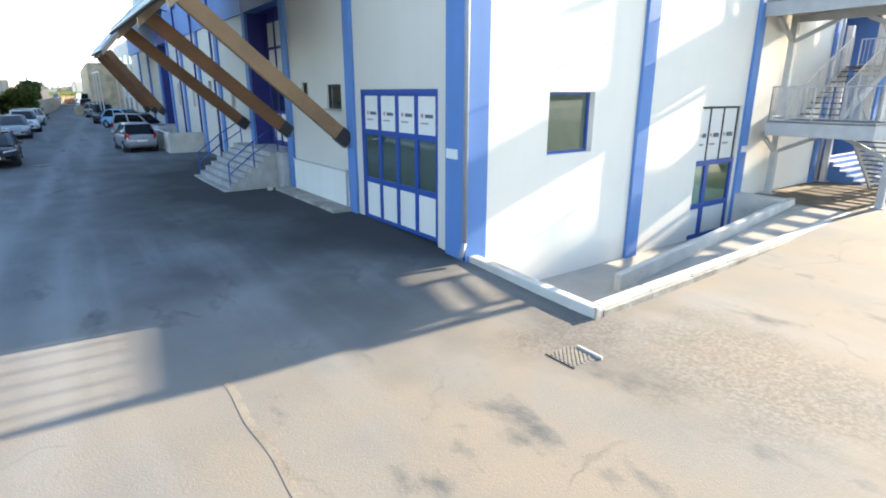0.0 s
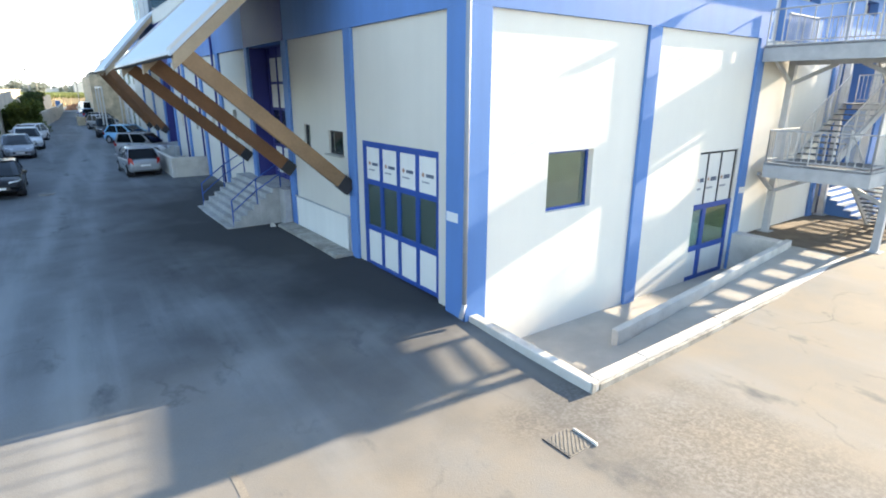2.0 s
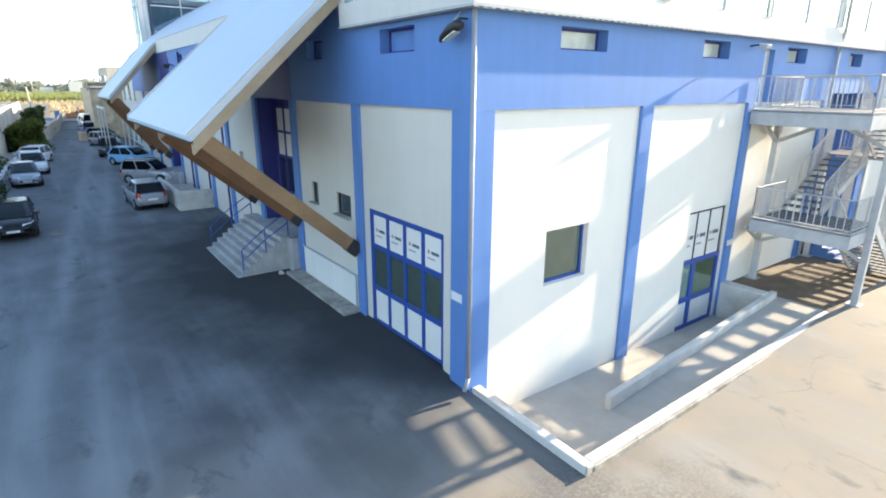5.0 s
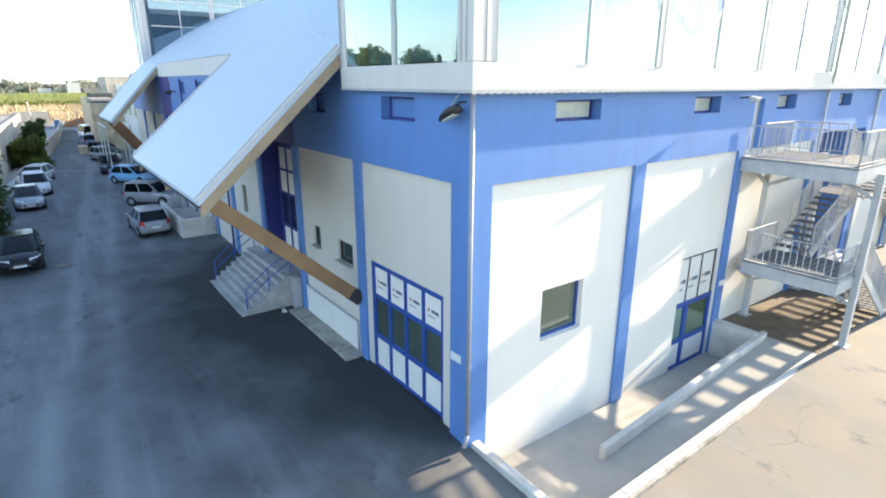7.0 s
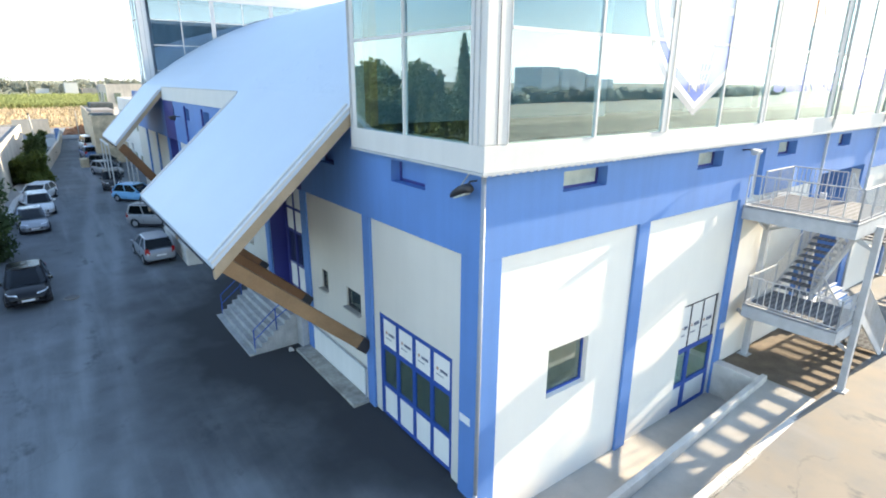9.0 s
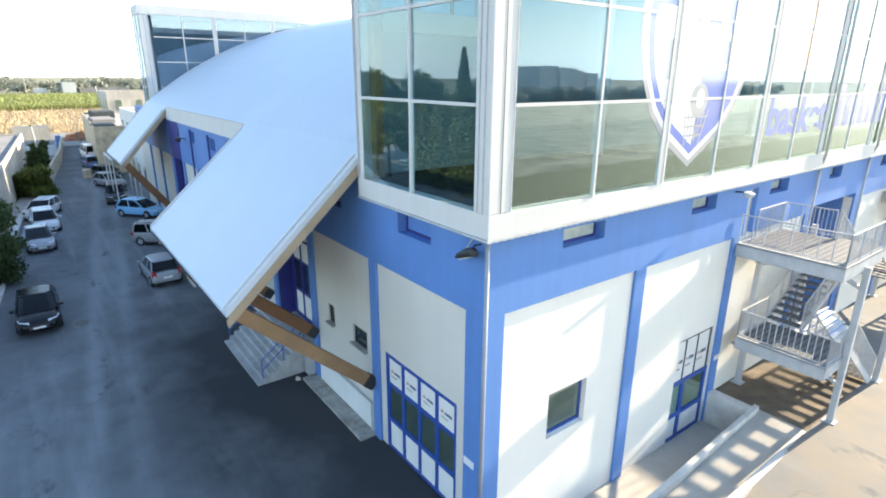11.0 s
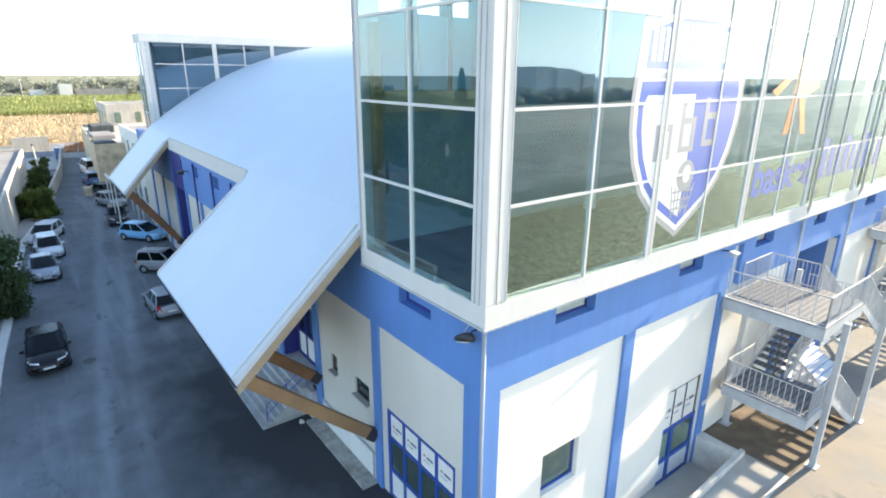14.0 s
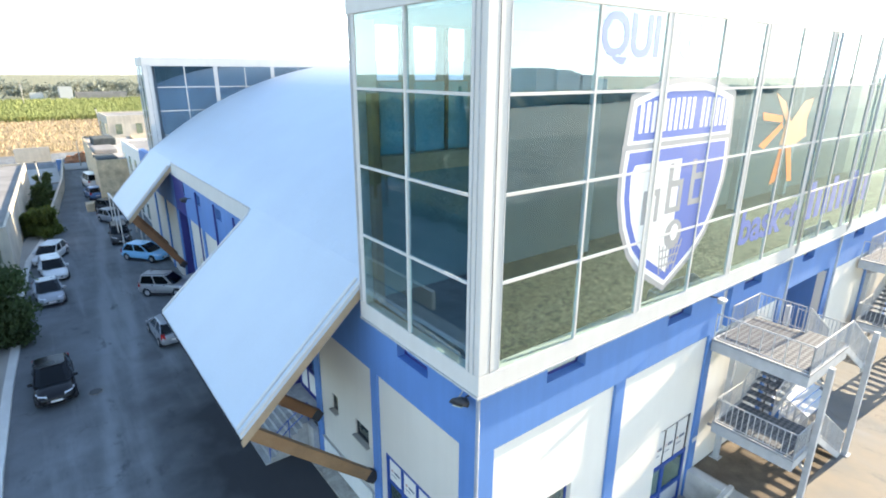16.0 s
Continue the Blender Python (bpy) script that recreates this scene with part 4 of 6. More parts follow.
part("inner_wall", pierced(MB(), "s", -0.2, 39.2, 9.06, 17.18, 5.1, 5.25, [(0.36, 1.16, 15.62, 17.1), (1.64, 2.5, 15.62, 17.1), (2.8, 3.6, 15.62, 17.1)]), M_INNER, near_box)
for x0, x1 in ((0.4, 1.14), (1.62, 2.7), (2.84, 3.62)):
    part("teal_drape", MB().box(x0, 5.05, 13.55, x1, 5.09, 15.58), M_PARTITION, near_box, "teal fabric drape")
part("gallery_edge", MB().box(0.3, 4.86, 12.95, 3.7, 5.09, 13.5), M_PALEWOOD, near_box, "beige gallery edge")
part("gallery_post", MB().box(2.71, 5.0, 13.52, 2.83, 5.09, 17.1), M_DKMETAL, near_box)
part("column", MB().box(-0.1, 4.66, 9.06, 0.14, 4.95, 15.3), M_WOOD, near_box, "ochre timber post")
for x in (9.0, 15.0, 21.0, 27.0):
    part("column", MB().box(x, 4.2, 9.06, x + 0.3, 4.5, 17.3), M_ALU, near_box)
far_box = glazed_box("glazed_storey", 0.36, 39.3, 41.0, 43.9, "far mirror-glazed upper storey with white metal frame", [41.65, 42.6, 43.5], [1.22, 3.39] + [5.84 + 2.44 * i for i in range(13)], [9.0, 10.9, 12.8, 14.65, 16.26], 16.95, glass=M_FARGLASS)
part("inner_wall", MB().box(1.2, 43.5, 9.06, 39.2, 43.65, 16.25), M_FARROOM, far_box)

# ---- vaulted roof with two low eaves over the street ----
XC, ZC, RAD = 19.9, -15.4, 32.1
XK, ZK = -0.05, 9.74
EAVE_SLOPE = 0.918
def arc_z(x, r=RAD):
    if x < XK:
        return ZK + EAVE_SLOPE * (x - XK)
    return ZC + math.sqrt(max(r * r - (x - XC) ** 2, 0))


def vault(name, x0, x1, y0, y1, thick, n, label, material):
    m = MB()
    xs = [x0 + (x1 - x0) * i / n for i in range(n + 1)]
    for a, b in zip(xs, xs[1:]):
        m.hexa([(a, y0, arc_z(a) - thick), (b, y0, arc_z(b) - thick), (b, y1, arc_z(b) - thick), (a, y1, arc_z(a) - thick)],
               [(a, y0, arc_z(a)), (b, y0, arc_z(b)), (b, y1, arc_z(b)), (a, y1, arc_z(a))])
    return m


roof = thing("roof", (0, 5.4, 9.7), "white curved metal roof sweeping down over the street", "roof", kind="structure")
part("roof_sheet", vault("r", XK, 39.2, 5.41, 40.99, 0.25, 40, "", M_ROOF), M_ROOF, roof)
EAVES = [(5.42, 16.32, -4.42, 0.918), (33.2, 40.98, -3.28, 1.11)]
for a, b, xe, EAVE_SLOPE in EAVES:
    part("eave_sheet", vault("e", xe, XK, a, b, 0.12, 10, "", M_ROOF), M_ROOF, roof, "white metal sheeting")
    part("soffit", MB().add([(x, y, arc_z(x) - dz) for x in (xe + 0.12, -2.2, XK) for y, dz in ((a + 0.02, 0.125), (b - 0.02, 0.125))], [(0, 1, 3, 2), (2, 3, 5, 4)]), M_WOOD, roof)
    g = MB()
    xg, zg, r0, r1 = xe - 0.005, arc_z(xe) - 0.1, 0.06, 0.048
    for k in range(5):
        p, q = math.pi * (1 + k / 5), math.pi * (1 + (k + 1) / 5)
        g.prism([(xg + r0 * math.cos(p), zg + r0 * math.sin(p)), (xg + r0 * math.cos(q), zg + r0 * math.sin(q)), (xg + r1 * math.cos(q), zg + r1 * math.sin(q)), (xg + r1 * math.cos(p), zg + r1 * math.sin(p))], "y", a, b)
    part("gutter", g, M_DKMETAL, roof, "dark half-round eave gutter")
    for y in (a, a + 0.3, b - 0.12):
        s = MB()
        xs = [xe + (-0.25 - xe) * i / 8 for i in range(9)]
        for p, q in zip(xs, xs[1:]):
            s.hexa([(p, y, arc_z(p)), (q, y, arc_z(q)), (q, y + 0.12, arc_z(q)), (p, y + 0.12, arc_z(p))],
                   [(p, y, arc_z(p) + 0.07), (q, y, arc_z(q) + 0.07), (q, y + 0.12, arc_z(q) + 0.07), (p, y + 0.12, arc_z(p) + 0.07)])
        part("verge_trim", s, M_ALU, roof)
    for k, y in enumerate((a + 0.02, (a + b) / 2 - 0.9, b - 1.45)):
        rf = MB()
        xs = [xe + 0.05 + (0.1 - xe) * i / 8 for i in range(9)]
        for p, q in zip(xs, xs[1:]):
            t0, d = 0.13, 0.48
            rf.hexa([(p, y, arc_z(p) - d), (q, y, arc_z(q) - d), (q, y + 0.22, arc_z(q) - d), (p, y + 0.22, arc_z(p) - d)],
                    [(p, y, arc_z(p) - t0), (q, y, arc_z(q) - t0), (q, y + 0.22, arc_z(q) - t0), (p, y + 0.22, arc_z(p) - t0)])
        part("rafter", rf, M_PALEWOOD, roof, "curved glulam rafter")
        # inner struts coloured for the eave's shade; far ones also as weathered wood
        strut = MB().beam((xe + 0.36, y + 0.13, arc_z(xe) - 0.12), (-0.12, y - 0.1, 2.14), 0.22, 0.4 if k == 0 else 0.43)
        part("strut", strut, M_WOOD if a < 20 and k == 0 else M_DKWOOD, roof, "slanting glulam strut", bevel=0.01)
        part("strut_shoe", MB().beam((-0.4, y - 0.085, 2.38), (-0.1, y - 0.1, 2.12), 0.25, 0.43), M_DKMETAL, roof)
crease = MB()
for y0, y1, _, _ in EAVES:
    crease.hexa([(XK - 0.2, y0 + 0.2, arc_z(XK - 0.2)), (XK + 0.1, y0 + 0.2, arc_z(XK + 0.1)), (XK + 0.1, y1 - 0.2, arc_z(XK + 0.1)), (XK - 0.2, y1 - 0.2, arc_z(XK - 0.2))],
                [(XK - 0.2, y0 + 0.2, arc_z(XK - 0.2) + 0.012), (XK + 0.1, y0 + 0.2, arc_z(XK + 0.1) + 0.02), (XK + 0.1, y1 - 0.2, arc_z(XK + 0.1) + 0.02), (XK - 0.2, y1 - 0.2, arc_z(XK - 0.2) + 0.012)])
    part("crease_strip", crease, M_ROOF, roof)
    crease = MB()
EAVE_SLOPE = 0.918
rng = np.random.default_rng(12)
dents = MB()
for k in range(150):
    y = 5.8 + 10.4 * rng.random()
    x = 0.1 + 0.35 * rng.normal() if k % 3 else 0.3 + 2.0 * rng.random()
    w, d, h = 0.03 + 0.07 * rng.random(), 0.03 + 0.05 * rng.random(), 0.003 + 0.007 * rng.random()
    dents.hexa([(x - w, y - d, arc_z(x - w) - 0.01), (x + w, y - d, arc_z(x + w) - 0.01), (x + w, y + d, arc_z(x + w) - 0.01), (x - w, y + d, arc_z(x - w) - 0.01)],
               [(x - w * 0.6, y - d * 0.6, arc_z(x - w * 0.6) + h), (x + w * 0.6, y - d * 0.6, arc_z(x + w * 0.6) + h), (x + w * 0.6, y + d * 0.6, arc_z(x + w * 0.6) + h), (x - w * 0.6, y + d * 0.6, arc_z(x - w * 0.6) + h)])
tagged(part("sheet_dents", dents, M_ROOF, roof, "slight dents along the crease"), kind="stuff")
ends = MB()
for k in range(33):
    y = 16.75 + 0.5 * k
    ends.box(XK - 0.07, y, ZK, XK - 0.045, y + 0.2, ZK + 0.05)
tagged(part("sheet_end", ends, M_STEEL, roof, "grey hollow ends of the corrugated sheets"), kind="stuff")
part("notch_fascia", MB().hexa([(-0.16, 16.6, ZK - 0.8), (-0.11, 16.6, ZK - 0.8), (-0.11, 33.2, ZK - 0.8), (-0.16, 33.2, ZK - 0.8)], [(XK - 0.04, 16.6, ZK + 0.04), (XK + 0.02, 16.6, ZK + 0.04), (XK + 0.02, 33.2, ZK + 0.04), (XK - 0.04, 33.2, ZK + 0.04)]), M_ALU, roof)

# ---- steel escape stair ----
def rail(mb, p, q, h=1.05, gap=0.14, thin=0.012):
    """A barred railing from p to q (level or sloping)."""
    p, q = Vector(p), Vector(q)
    up = Vector((0, 0, 1))
    n = max(2, round((q - p).length / gap))
    mb.tube(p + up * h, q + up * h, 0.025, 6)
    mb.tube(p + up * 0.12, q + up * 0.12, 0.018, 6)
    for i in range(n + 1):
        c = p.lerp(q, i / n)
        r = 0.024 if i in (0, n) or i % 8 == 0 else thin
        mb.tube(c + up * (0.0 if r > 0.02 else 0.12), c + up * h, r, 5)
    return mb


def escape_stair():
    s = thing("escape_stair", (13.4, -2, 0), "galvanised steel escape stair with barred railings", "stairs", group="escape stairs")
    Z1, Z2, ZM = 2.62, 6.22, 4.45
    yo, yi, ym = -3.46, -0.12, -1.9
    for x in (13.5, 18.2):
        for y in (yi - 0.14, yo - 0.08):
            post = part("post", MB().box(x - 0.1, y - 0.1, 0.0, x + 0.1, y + 0.1, Z2 - 0.3), M_STEEL, s, bevel=0.008)
            part("base_plate", MB().box(x - 0.2, y - 0.2, 0.02, x + 0.2, y + 0.2, 0.07), M_STEEL, post)
    for z, xa, xb in ((Z1, 12.0, 14.3), (Z2, 11.62, 15.1)):
        y_in = -0.5 if z == Z1 else yi
        part("deck", MB().box(xa, yo, z - 0.05, xb, y_in, z), M_DECK, s, "chequer steel deck")
        fa = MB().box(xa, yo, z - 0.46, xa + 0.07, y_in, z + 0.03).box(xa + 0.07, yo, z - 0.46, xb, yo + 0.07, z + 0.03).box(xa + 0.07, y_in - 0.07, z - 0.28, xb, y_in, z + 0.03)
        fa.box(xb - 0.07, yo + 0.07, z - 0.28, xb, y_in - 0.07, z - 0.06)
        part("edge_beam", fa, M_STEEL, s)
        r = rail(MB(), (xa + 0.04, yo + 0.04, z), (xa + 0.04, y_in - 0.04, z), gap=0.42 if z == Z2 else 0.2, thin=0.018 if z == Z2 else 0.016)
        part("railing", r, M_STEEL, s)
        part("railing", rail(MB(), (xa + 0.04, yo + 0.04, z), (14.3 if z == Z1 else xb, yo + 0.04, z)), M_STEEL, s)
        if z == Z1:
            part("railing", rail(MB(), (xa + 0.04, y_in - 0.04, z), (xb, y_in - 0.04, z)), M_STEEL, s)
        else:
            part("railing", rail(MB(), (12.9, y_in - 0.04, z), (xb, y_in - 0.04, z)), M_STEEL, s)
            part("railing", rail(MB(), (xb - 0.04, yi - 0.05, z), (xb - 0.04, ym, z)), M_STEEL, s)
        br = MB()
        yp, yq = yi - 0.14, yo - 0.08
        br.beam((13.5, yp, z - 1.12), (13.5, yp - 1.3, z - 0.5), 0.1, 0.12).beam((13.5, yq, z - 1.12), (13.5, yq + 1.3, z - 0.5), 0.1, 0.12)
        br.beam((13.5, yp, z - 1.12), (12.3, yp, z - 0.4), 0.1, 0.12)
        br.beam((13.5, yp, z - 0.42), (13.5, yq, z - 0.42), 0.12, 0.2)
        part("bracket", br, M_STEEL, s)
    part("deck", MB().box(17.8, yo, ZM - 0.05, 19.3, yi - 0.15, ZM), M_DECK, s, "chequer steel deck")
    part("edge_beam", MB().box(19.23, yo, ZM - 0.28, 19.3, yi - 0.15, ZM + 0.03).box(17.8, yo, ZM - 0.28, 19.23, yo + 0.07, ZM + 0.03), M_STEEL, s)
    part("railing", rail(MB(), (19.26, yo + 0.04, ZM), (19.26, yi - 0.2, ZM)), M_STEEL, s)
    part("railing", rail(MB(), (17.8, yo + 0.04, ZM), (19.26, yo + 0.04, ZM)), M_STEEL, s)
    # flights: x at foot, z at foot, x at head, z at head, lane
    for xa, za, xb, zb, y0, y1 in ((17.9, 0.0, 14.3, Z1, yo, ym - 0.1), (14.3, Z1, 17.8, ZM, ym + 0.1, -0.5), (17.8, ZM, 15.1, Z2, yo, ym - 0.1)):
        n = round((zb - za) / 0.175)
        f = part("flight", MB().beam((xa, y0 + 0.03, za), (xb, y0 + 0.03, zb - 0.1), 0.05, 0.26), M_STEEL, s, "sloping steel stringer")
        part("stringer", MB().beam((xa, y1 - 0.03, za), (xb, y1 - 0.03, zb - 0.1), 0.05, 0.26), M_STEEL, f)
        w = abs(xb - xa) / n * 0.55
        for i in range(n):
            c, z = xa + (xb - xa) * (i + 0.5) / n, za + (zb - za) * (i + 1) / n
            part("tread", MB().box(c - w, y0 + 0.06, z - 0.04, c + w, y1 - 0.06, z), M_DECK, f)
        for y in (y0 + 0.03, y1 - 0.03):
            part("railing", rail(MB(), (xa, y, za + 0.1), (xb, y, zb)), M_STEEL, f)
    return s


stair = escape_stair()
copy_thing(stair, pose(13.4 + 15.6, -2, 0))

# ---- downpipes and lamps ----
def downpipe(name, pts, r, mat, label):
    m = MB()
    for p, q in zip(pts, pts[1:]):
        m.tube(p, q, r, 10)
    ob = part(name, m, mat, smooth=True)
    return tagged(ob, label, "pipe")


downpipe("downpipe", [(-0.17, -0.16, 8.45), (-0.17, -0.16, 0.35), (-0.3, -0.2, 0.05)], 0.055, M_SHADEPIPE, "grey steel downpipe at the corner of the hall")
downpipe("downpipe", [(17.2, -0.42, 17.3), (17.2, -0.42, 8.9), (17.6, -0.2, 8.3), (17.6, -0.2, 0.2)], 0.055, M_STEEL, "grey downpipe crossing the ledge of the glazed storey")
downpipe("downpipe", [(23.1, -0.42, 17.3), (23.1, -0.42, 8.9), (23.3, -0.2, 8.3), (23.3, -0.2, 0.2)], 0.055, M_STEEL, "grey downpipe beside the recessed porch")


def floodlight(name, at, out, label, material, size=1.0):
    x, y, z = at
    lamp = thing(name, at, label, "lamp")
    o = Vector(out)
    s = Vector((-o.y, o.x, 0))
    part("bracket", MB().tube(at, Vector(at) + o * 0.35 + Vector((0, 0, 0.05)), 0.025, 8), M_DKMETAL, lamp)
    c = Vector(at) + o * 0.42
    m = MB()
    w, d = s * 0.24 * size, o * 0.16 * size
    lo, hi = Vector((0, 0, -0.2 * size)), Vector((0, 0, 0.1 * size))
    m.hexa([c - w - d * 0.5 + lo, c + w - d * 0.5 + lo, c + w + d * 1.2 + lo * 0.6, c - w + d * 1.2 + lo * 0.6],
           [c - w - d + hi, c + w - d + hi, c + w + d * 1.5 + hi * 0.4, c - w + d * 1.5 + hi * 0.4])
    part("housing", m, material, lamp, bevel=0.03)
    return lamp


corner_lamp = thing("floodlight", (-0.1, 0.2, 8.2), "dark floodlight under the ledge at the hall corner", "lamp")
part("bracket", MB().tube((-0.1, 0.15, 8.22), (-0.3, 0.15, 8.22), 0.02, 8).tube((-0.3, 0.15, 8.22), (-0.34, 0.15, 8.1), 0.02, 8), M_DKMETAL, corner_lamp)
part("arm", MB().tube((-0.1, 0.37, 8.38), (-0.36, 0.37, 8.1), 0.016, 8), M_STEEL, corner_lamp)
part("housing", loft([[(-0.36 + a * math.cos(k * math.pi / 4), 0.01 + u, 8.08 - d + b * math.sin(k * math.pi / 4)) for k in range(8)] for u, d, a, b in ((0.0, 0.0, 0.07, 0.07), (0.12, -0.01, 0.13, 0.11), (0.34, 0.06, 0.15, 0.11), (0.58, 0.18, 0.12, 0.08), (0.68, 0.25, 0.06, 0.04))]), M_DKMETAL, corner_lamp, "rounded black lamp head", smooth=True)
part("lamp_glass", MB().hexa([(-0.46, 0.15, 7.955), (-0.28, 0.15, 7.955), (-0.3, 0.53, 7.81), (-0.44, 0.53, 7.81)], [(-0.46, 0.15, 7.985), (-0.28, 0.15, 7.985), (-0.3, 0.53, 7.84), (-0.44, 0.53, 7.84)]), M_SLOT, corner_lamp)
floodlight("floodlight", (10.95, -0.1, 8.15), (0, -1, 0), "white floodlight above the steel platform", M_STEEL, 0.7)
floodlight("floodlight", (-0.1, 28.4, 8.05), (-1, 0, 0), "dark floodlight high on the street wall", M_DKMETAL)
tagged(part("wall_plate", MB().box(-0.115, 0.2, 2.1, -0.101, 0.6, 2.31), M_VINYLW), "small white notice plate on the blue pilaster", "sign")
tagged(part("wall_plate", MB().box(11.45, -0.115, 1.6, 11.8, -0.101, 1.8), M_VINYLW), "small white notice plate by the ramp door", "sign")

# ---- printed shield, words behind the glass ----
def ribbon(poly, y, t=0.0012):
    return MB().prism(poly, "y", y, y + t)


def shield_outline(s, cx=7.2, zt=15.18, zb=9.55, w=2.72):
    """Half-width w shield from its flat-arched top to its point, scaled round its middle by s."""
    zm = 12.7
    pts = []
    for i in range(13):
        u = -1 + i / 6
        pts.append((u * w * 0.93, zt + 0.42 * (1 - u * u)))
    side = [(0.97, 14.2), (1.0, 13.3), (0.985, 12.6), (0.9, 11.8), (0.74, 11.0), (0.5, 10.35), (0.25, 9.95)]
    right = [(a * w, z) for a, z in side]
    left = [(-a, z) for a, z in reversed(right)]
    pts = pts + right + [(0, zb)] + left
    return [(cx + x * s, zm + (z - zm) * s) for x, z in pts]


YE = -0.3405
emblem = thing("shield_emblem", (7.2, YE, 9.6), "large blue and white shield printed on the glazing", "emblem")
part("border", ribbon(shield_outline(1.06), YE), M_VINYLG, emblem)
part("white_edge", ribbon(shield_outline(1.0), YE - 0.0015), M_VINYLW, emblem)
lower = [(x, z) for x, z in shield_outline(0.945) if z < 13.8]
low_left, low_right = [q for q in lower if q[0] < 7.19], [q for q in lower if q[0] >= 7.19]
part("blue_field", ribbon([(4.7, 13.85), (9.7, 13.85)] + low_right + low_left, YE - 0.003), M_VINYLB, emblem)
inner = [(x, z) for x, z in shield_outline(0.86) if z < 13.5 and x < 7.25]
part("white_half", ribbon([(5.0, 13.5), (7.3, 13.5), (7.3, 10.2)] + inner, YE - 0.0045), M_VINYLW, emblem)
title = [(x, z) for x, z in shield_outline(0.945) if z > 14.3]
part("title_field", ribbon([(9.62, 14.15), (4.78, 14.15)] + title, YE - 0.003), M_VINYLB, emblem)
part("grey_gap", MB().box(4.35, YE - 0.0045, 13.92, 10.05, YE - 0.003, 14.06), M_VINYLG, emblem)
for k in range(17):
    if k in (3, 10):
        continue
    x = 4.98 + k * 0.275
    part("title_bar", MB().box(x, YE - 0.0045, 14.34, x + 0.16, YE - 0.0032, 15.08 + 0.14 * (1 - ((x - 7.2) / 2.4) ** 2)), M_VINYLW, emblem)


def letter_shape(x, z0, tall, up):
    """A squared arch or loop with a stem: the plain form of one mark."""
    m = MB()
    m.box(x, YE - 0.0065, z0, x + 0.22, YE - 0.005, z0 + tall)
    m.box(x + 0.22, YE - 0.0065, z0 + 0.78, x + 0.62, YE - 0.005, z0 + 0.98).box(x + 0.62, YE - 0.0065, z0, x + 0.82, YE - 0.005, z0 + 0.98)
    if up:
        m.box(x + 0.22, YE - 0.0065, z0, x + 0.62, YE - 0.005, z0 + 0.18)
    return m


part("mark", letter_shape(5.55, 11.75, 0.98, False), M_VINYLG, emblem)
part("mark", letter_shape(6.72, 11.9, 1.5, True), M_VINYLG, emblem)
part("mark", letter_shape(7.95, 12.0, 1.4, True), M_VINYLG, emblem)
part("ball", MB().prism([(7.35 + 0.46 * math.cos(k * math.pi / 12), 11.2 + 0.46 * math.sin(k * math.pi / 12)) for k in range(24)], "y", YE - 0.0065, YE - 0.0045), M_VINYLG, emblem)
part("ball_spot", MB().prism([(7.4 + 0.2 * math.cos(k * math.pi / 8), 11.25 + 0.26 * math.sin(k * math.pi / 8)) for k in range(16)], "y", YE - 0.0075, YE - 0.0068), M_VINYLW, emblem)
net = MB()
for k in range(7):
    net.beam((6.7 + k * 0.2, YE - 0.0065, 10.95 - 0.05 * (k % 2)), (6.85 + k * 0.12, YE - 0.0065, 9.98 + 0.1 * (k % 3)), 0.001, 0.06, side=(0, 1, 0))
for k in range(3):
    net.beam((6.7 + 0.06 * k, YE - 0.006, 10.75 - 0.25 * k), (7.9 - 0.1 * k, YE - 0.006, 10.75 - 0.25 * k), 0.001, 0.05, side=(0, 1, 0))
part("net", net, M_VINYLG, emblem)


def word(text, x, z, size, material, label, squeeze=1.0):
    """Letters stuck on the south glazing."""
    cu = bpy.data.curves.new(text, "FONT")
    cu.body, cu.size, cu.extrude, cu.offset = text, size, 0.001, 0.035 * size / 1.35
    tmp = new("tmp", cu)
    bpy.context.view_layer.update()
    me = bpy.data.meshes.new_from_object(tmp.evaluated_get(bpy.context.evaluated_depsgraph_get()))
    bpy.data.objects.remove(tmp)
    bpy.data.curves.remove(cu)
    me.materials.clear()
    me.materials.append(material)
    me.transform(pose(0, 0, 0, 90, 0, 0) @ Matrix.Diagonal((squeeze, 1, 1, 1)))
    ob = new("lettering", me)
    ob.location = (x, -0.3415, z)
    AT[ob] = Vector((x, -0.3415, z))
    return tagged(ob, label, "lettering")


word("QUI", 3.1, 16.25, 1.35, M_VINYLB, "blue capital letters printed on the glazing")
word("GI", 6.3, 16.25, 1.35, M_VINYLP, "pale capital letters printed on the glazing")
word("basket", 11.75, 10.0, 1.75, M_VINYLB, "blue lower-case letters printed on the glazing", 1.05)
sign = thing("orange_figure", (14, -0.2, 12), "orange figure shape printed on the glazing", "emblem")
for nm, mat, poly in (
        ("body", M_VINYLQ, [(12.7, 15.25), (13.6, 14.9), (14.3, 14.2), (15.2, 14.9), (15.95, 15.0), (15.7, 14.2), (15.9, 13.6), (14.9, 13.3), (13.7, 13.4), (13.9, 14.2)]),
        ("arm", M_VINYLO, [(11.95, 14.62), (13.5, 14.45), (13.65, 14.2), (12.1, 14.35)]),
        ("arm", M_VINYLO, [(12.05, 13.5), (12.5, 13.35), (13.75, 14.05), (13.55, 14.2)]),
        ("leg", M_VINYLO, [(13.75, 13.3), (14.15, 13.3), (13.9, 12.05), (13.45, 12.0)]),
        ("leg", M_VINYLO, [(14.25, 13.3), (14.7, 13.3), (15.35, 11.95), (14.95, 11.95)])):
    part(nm, ribbon(poly, -0.3425), mat, sign)
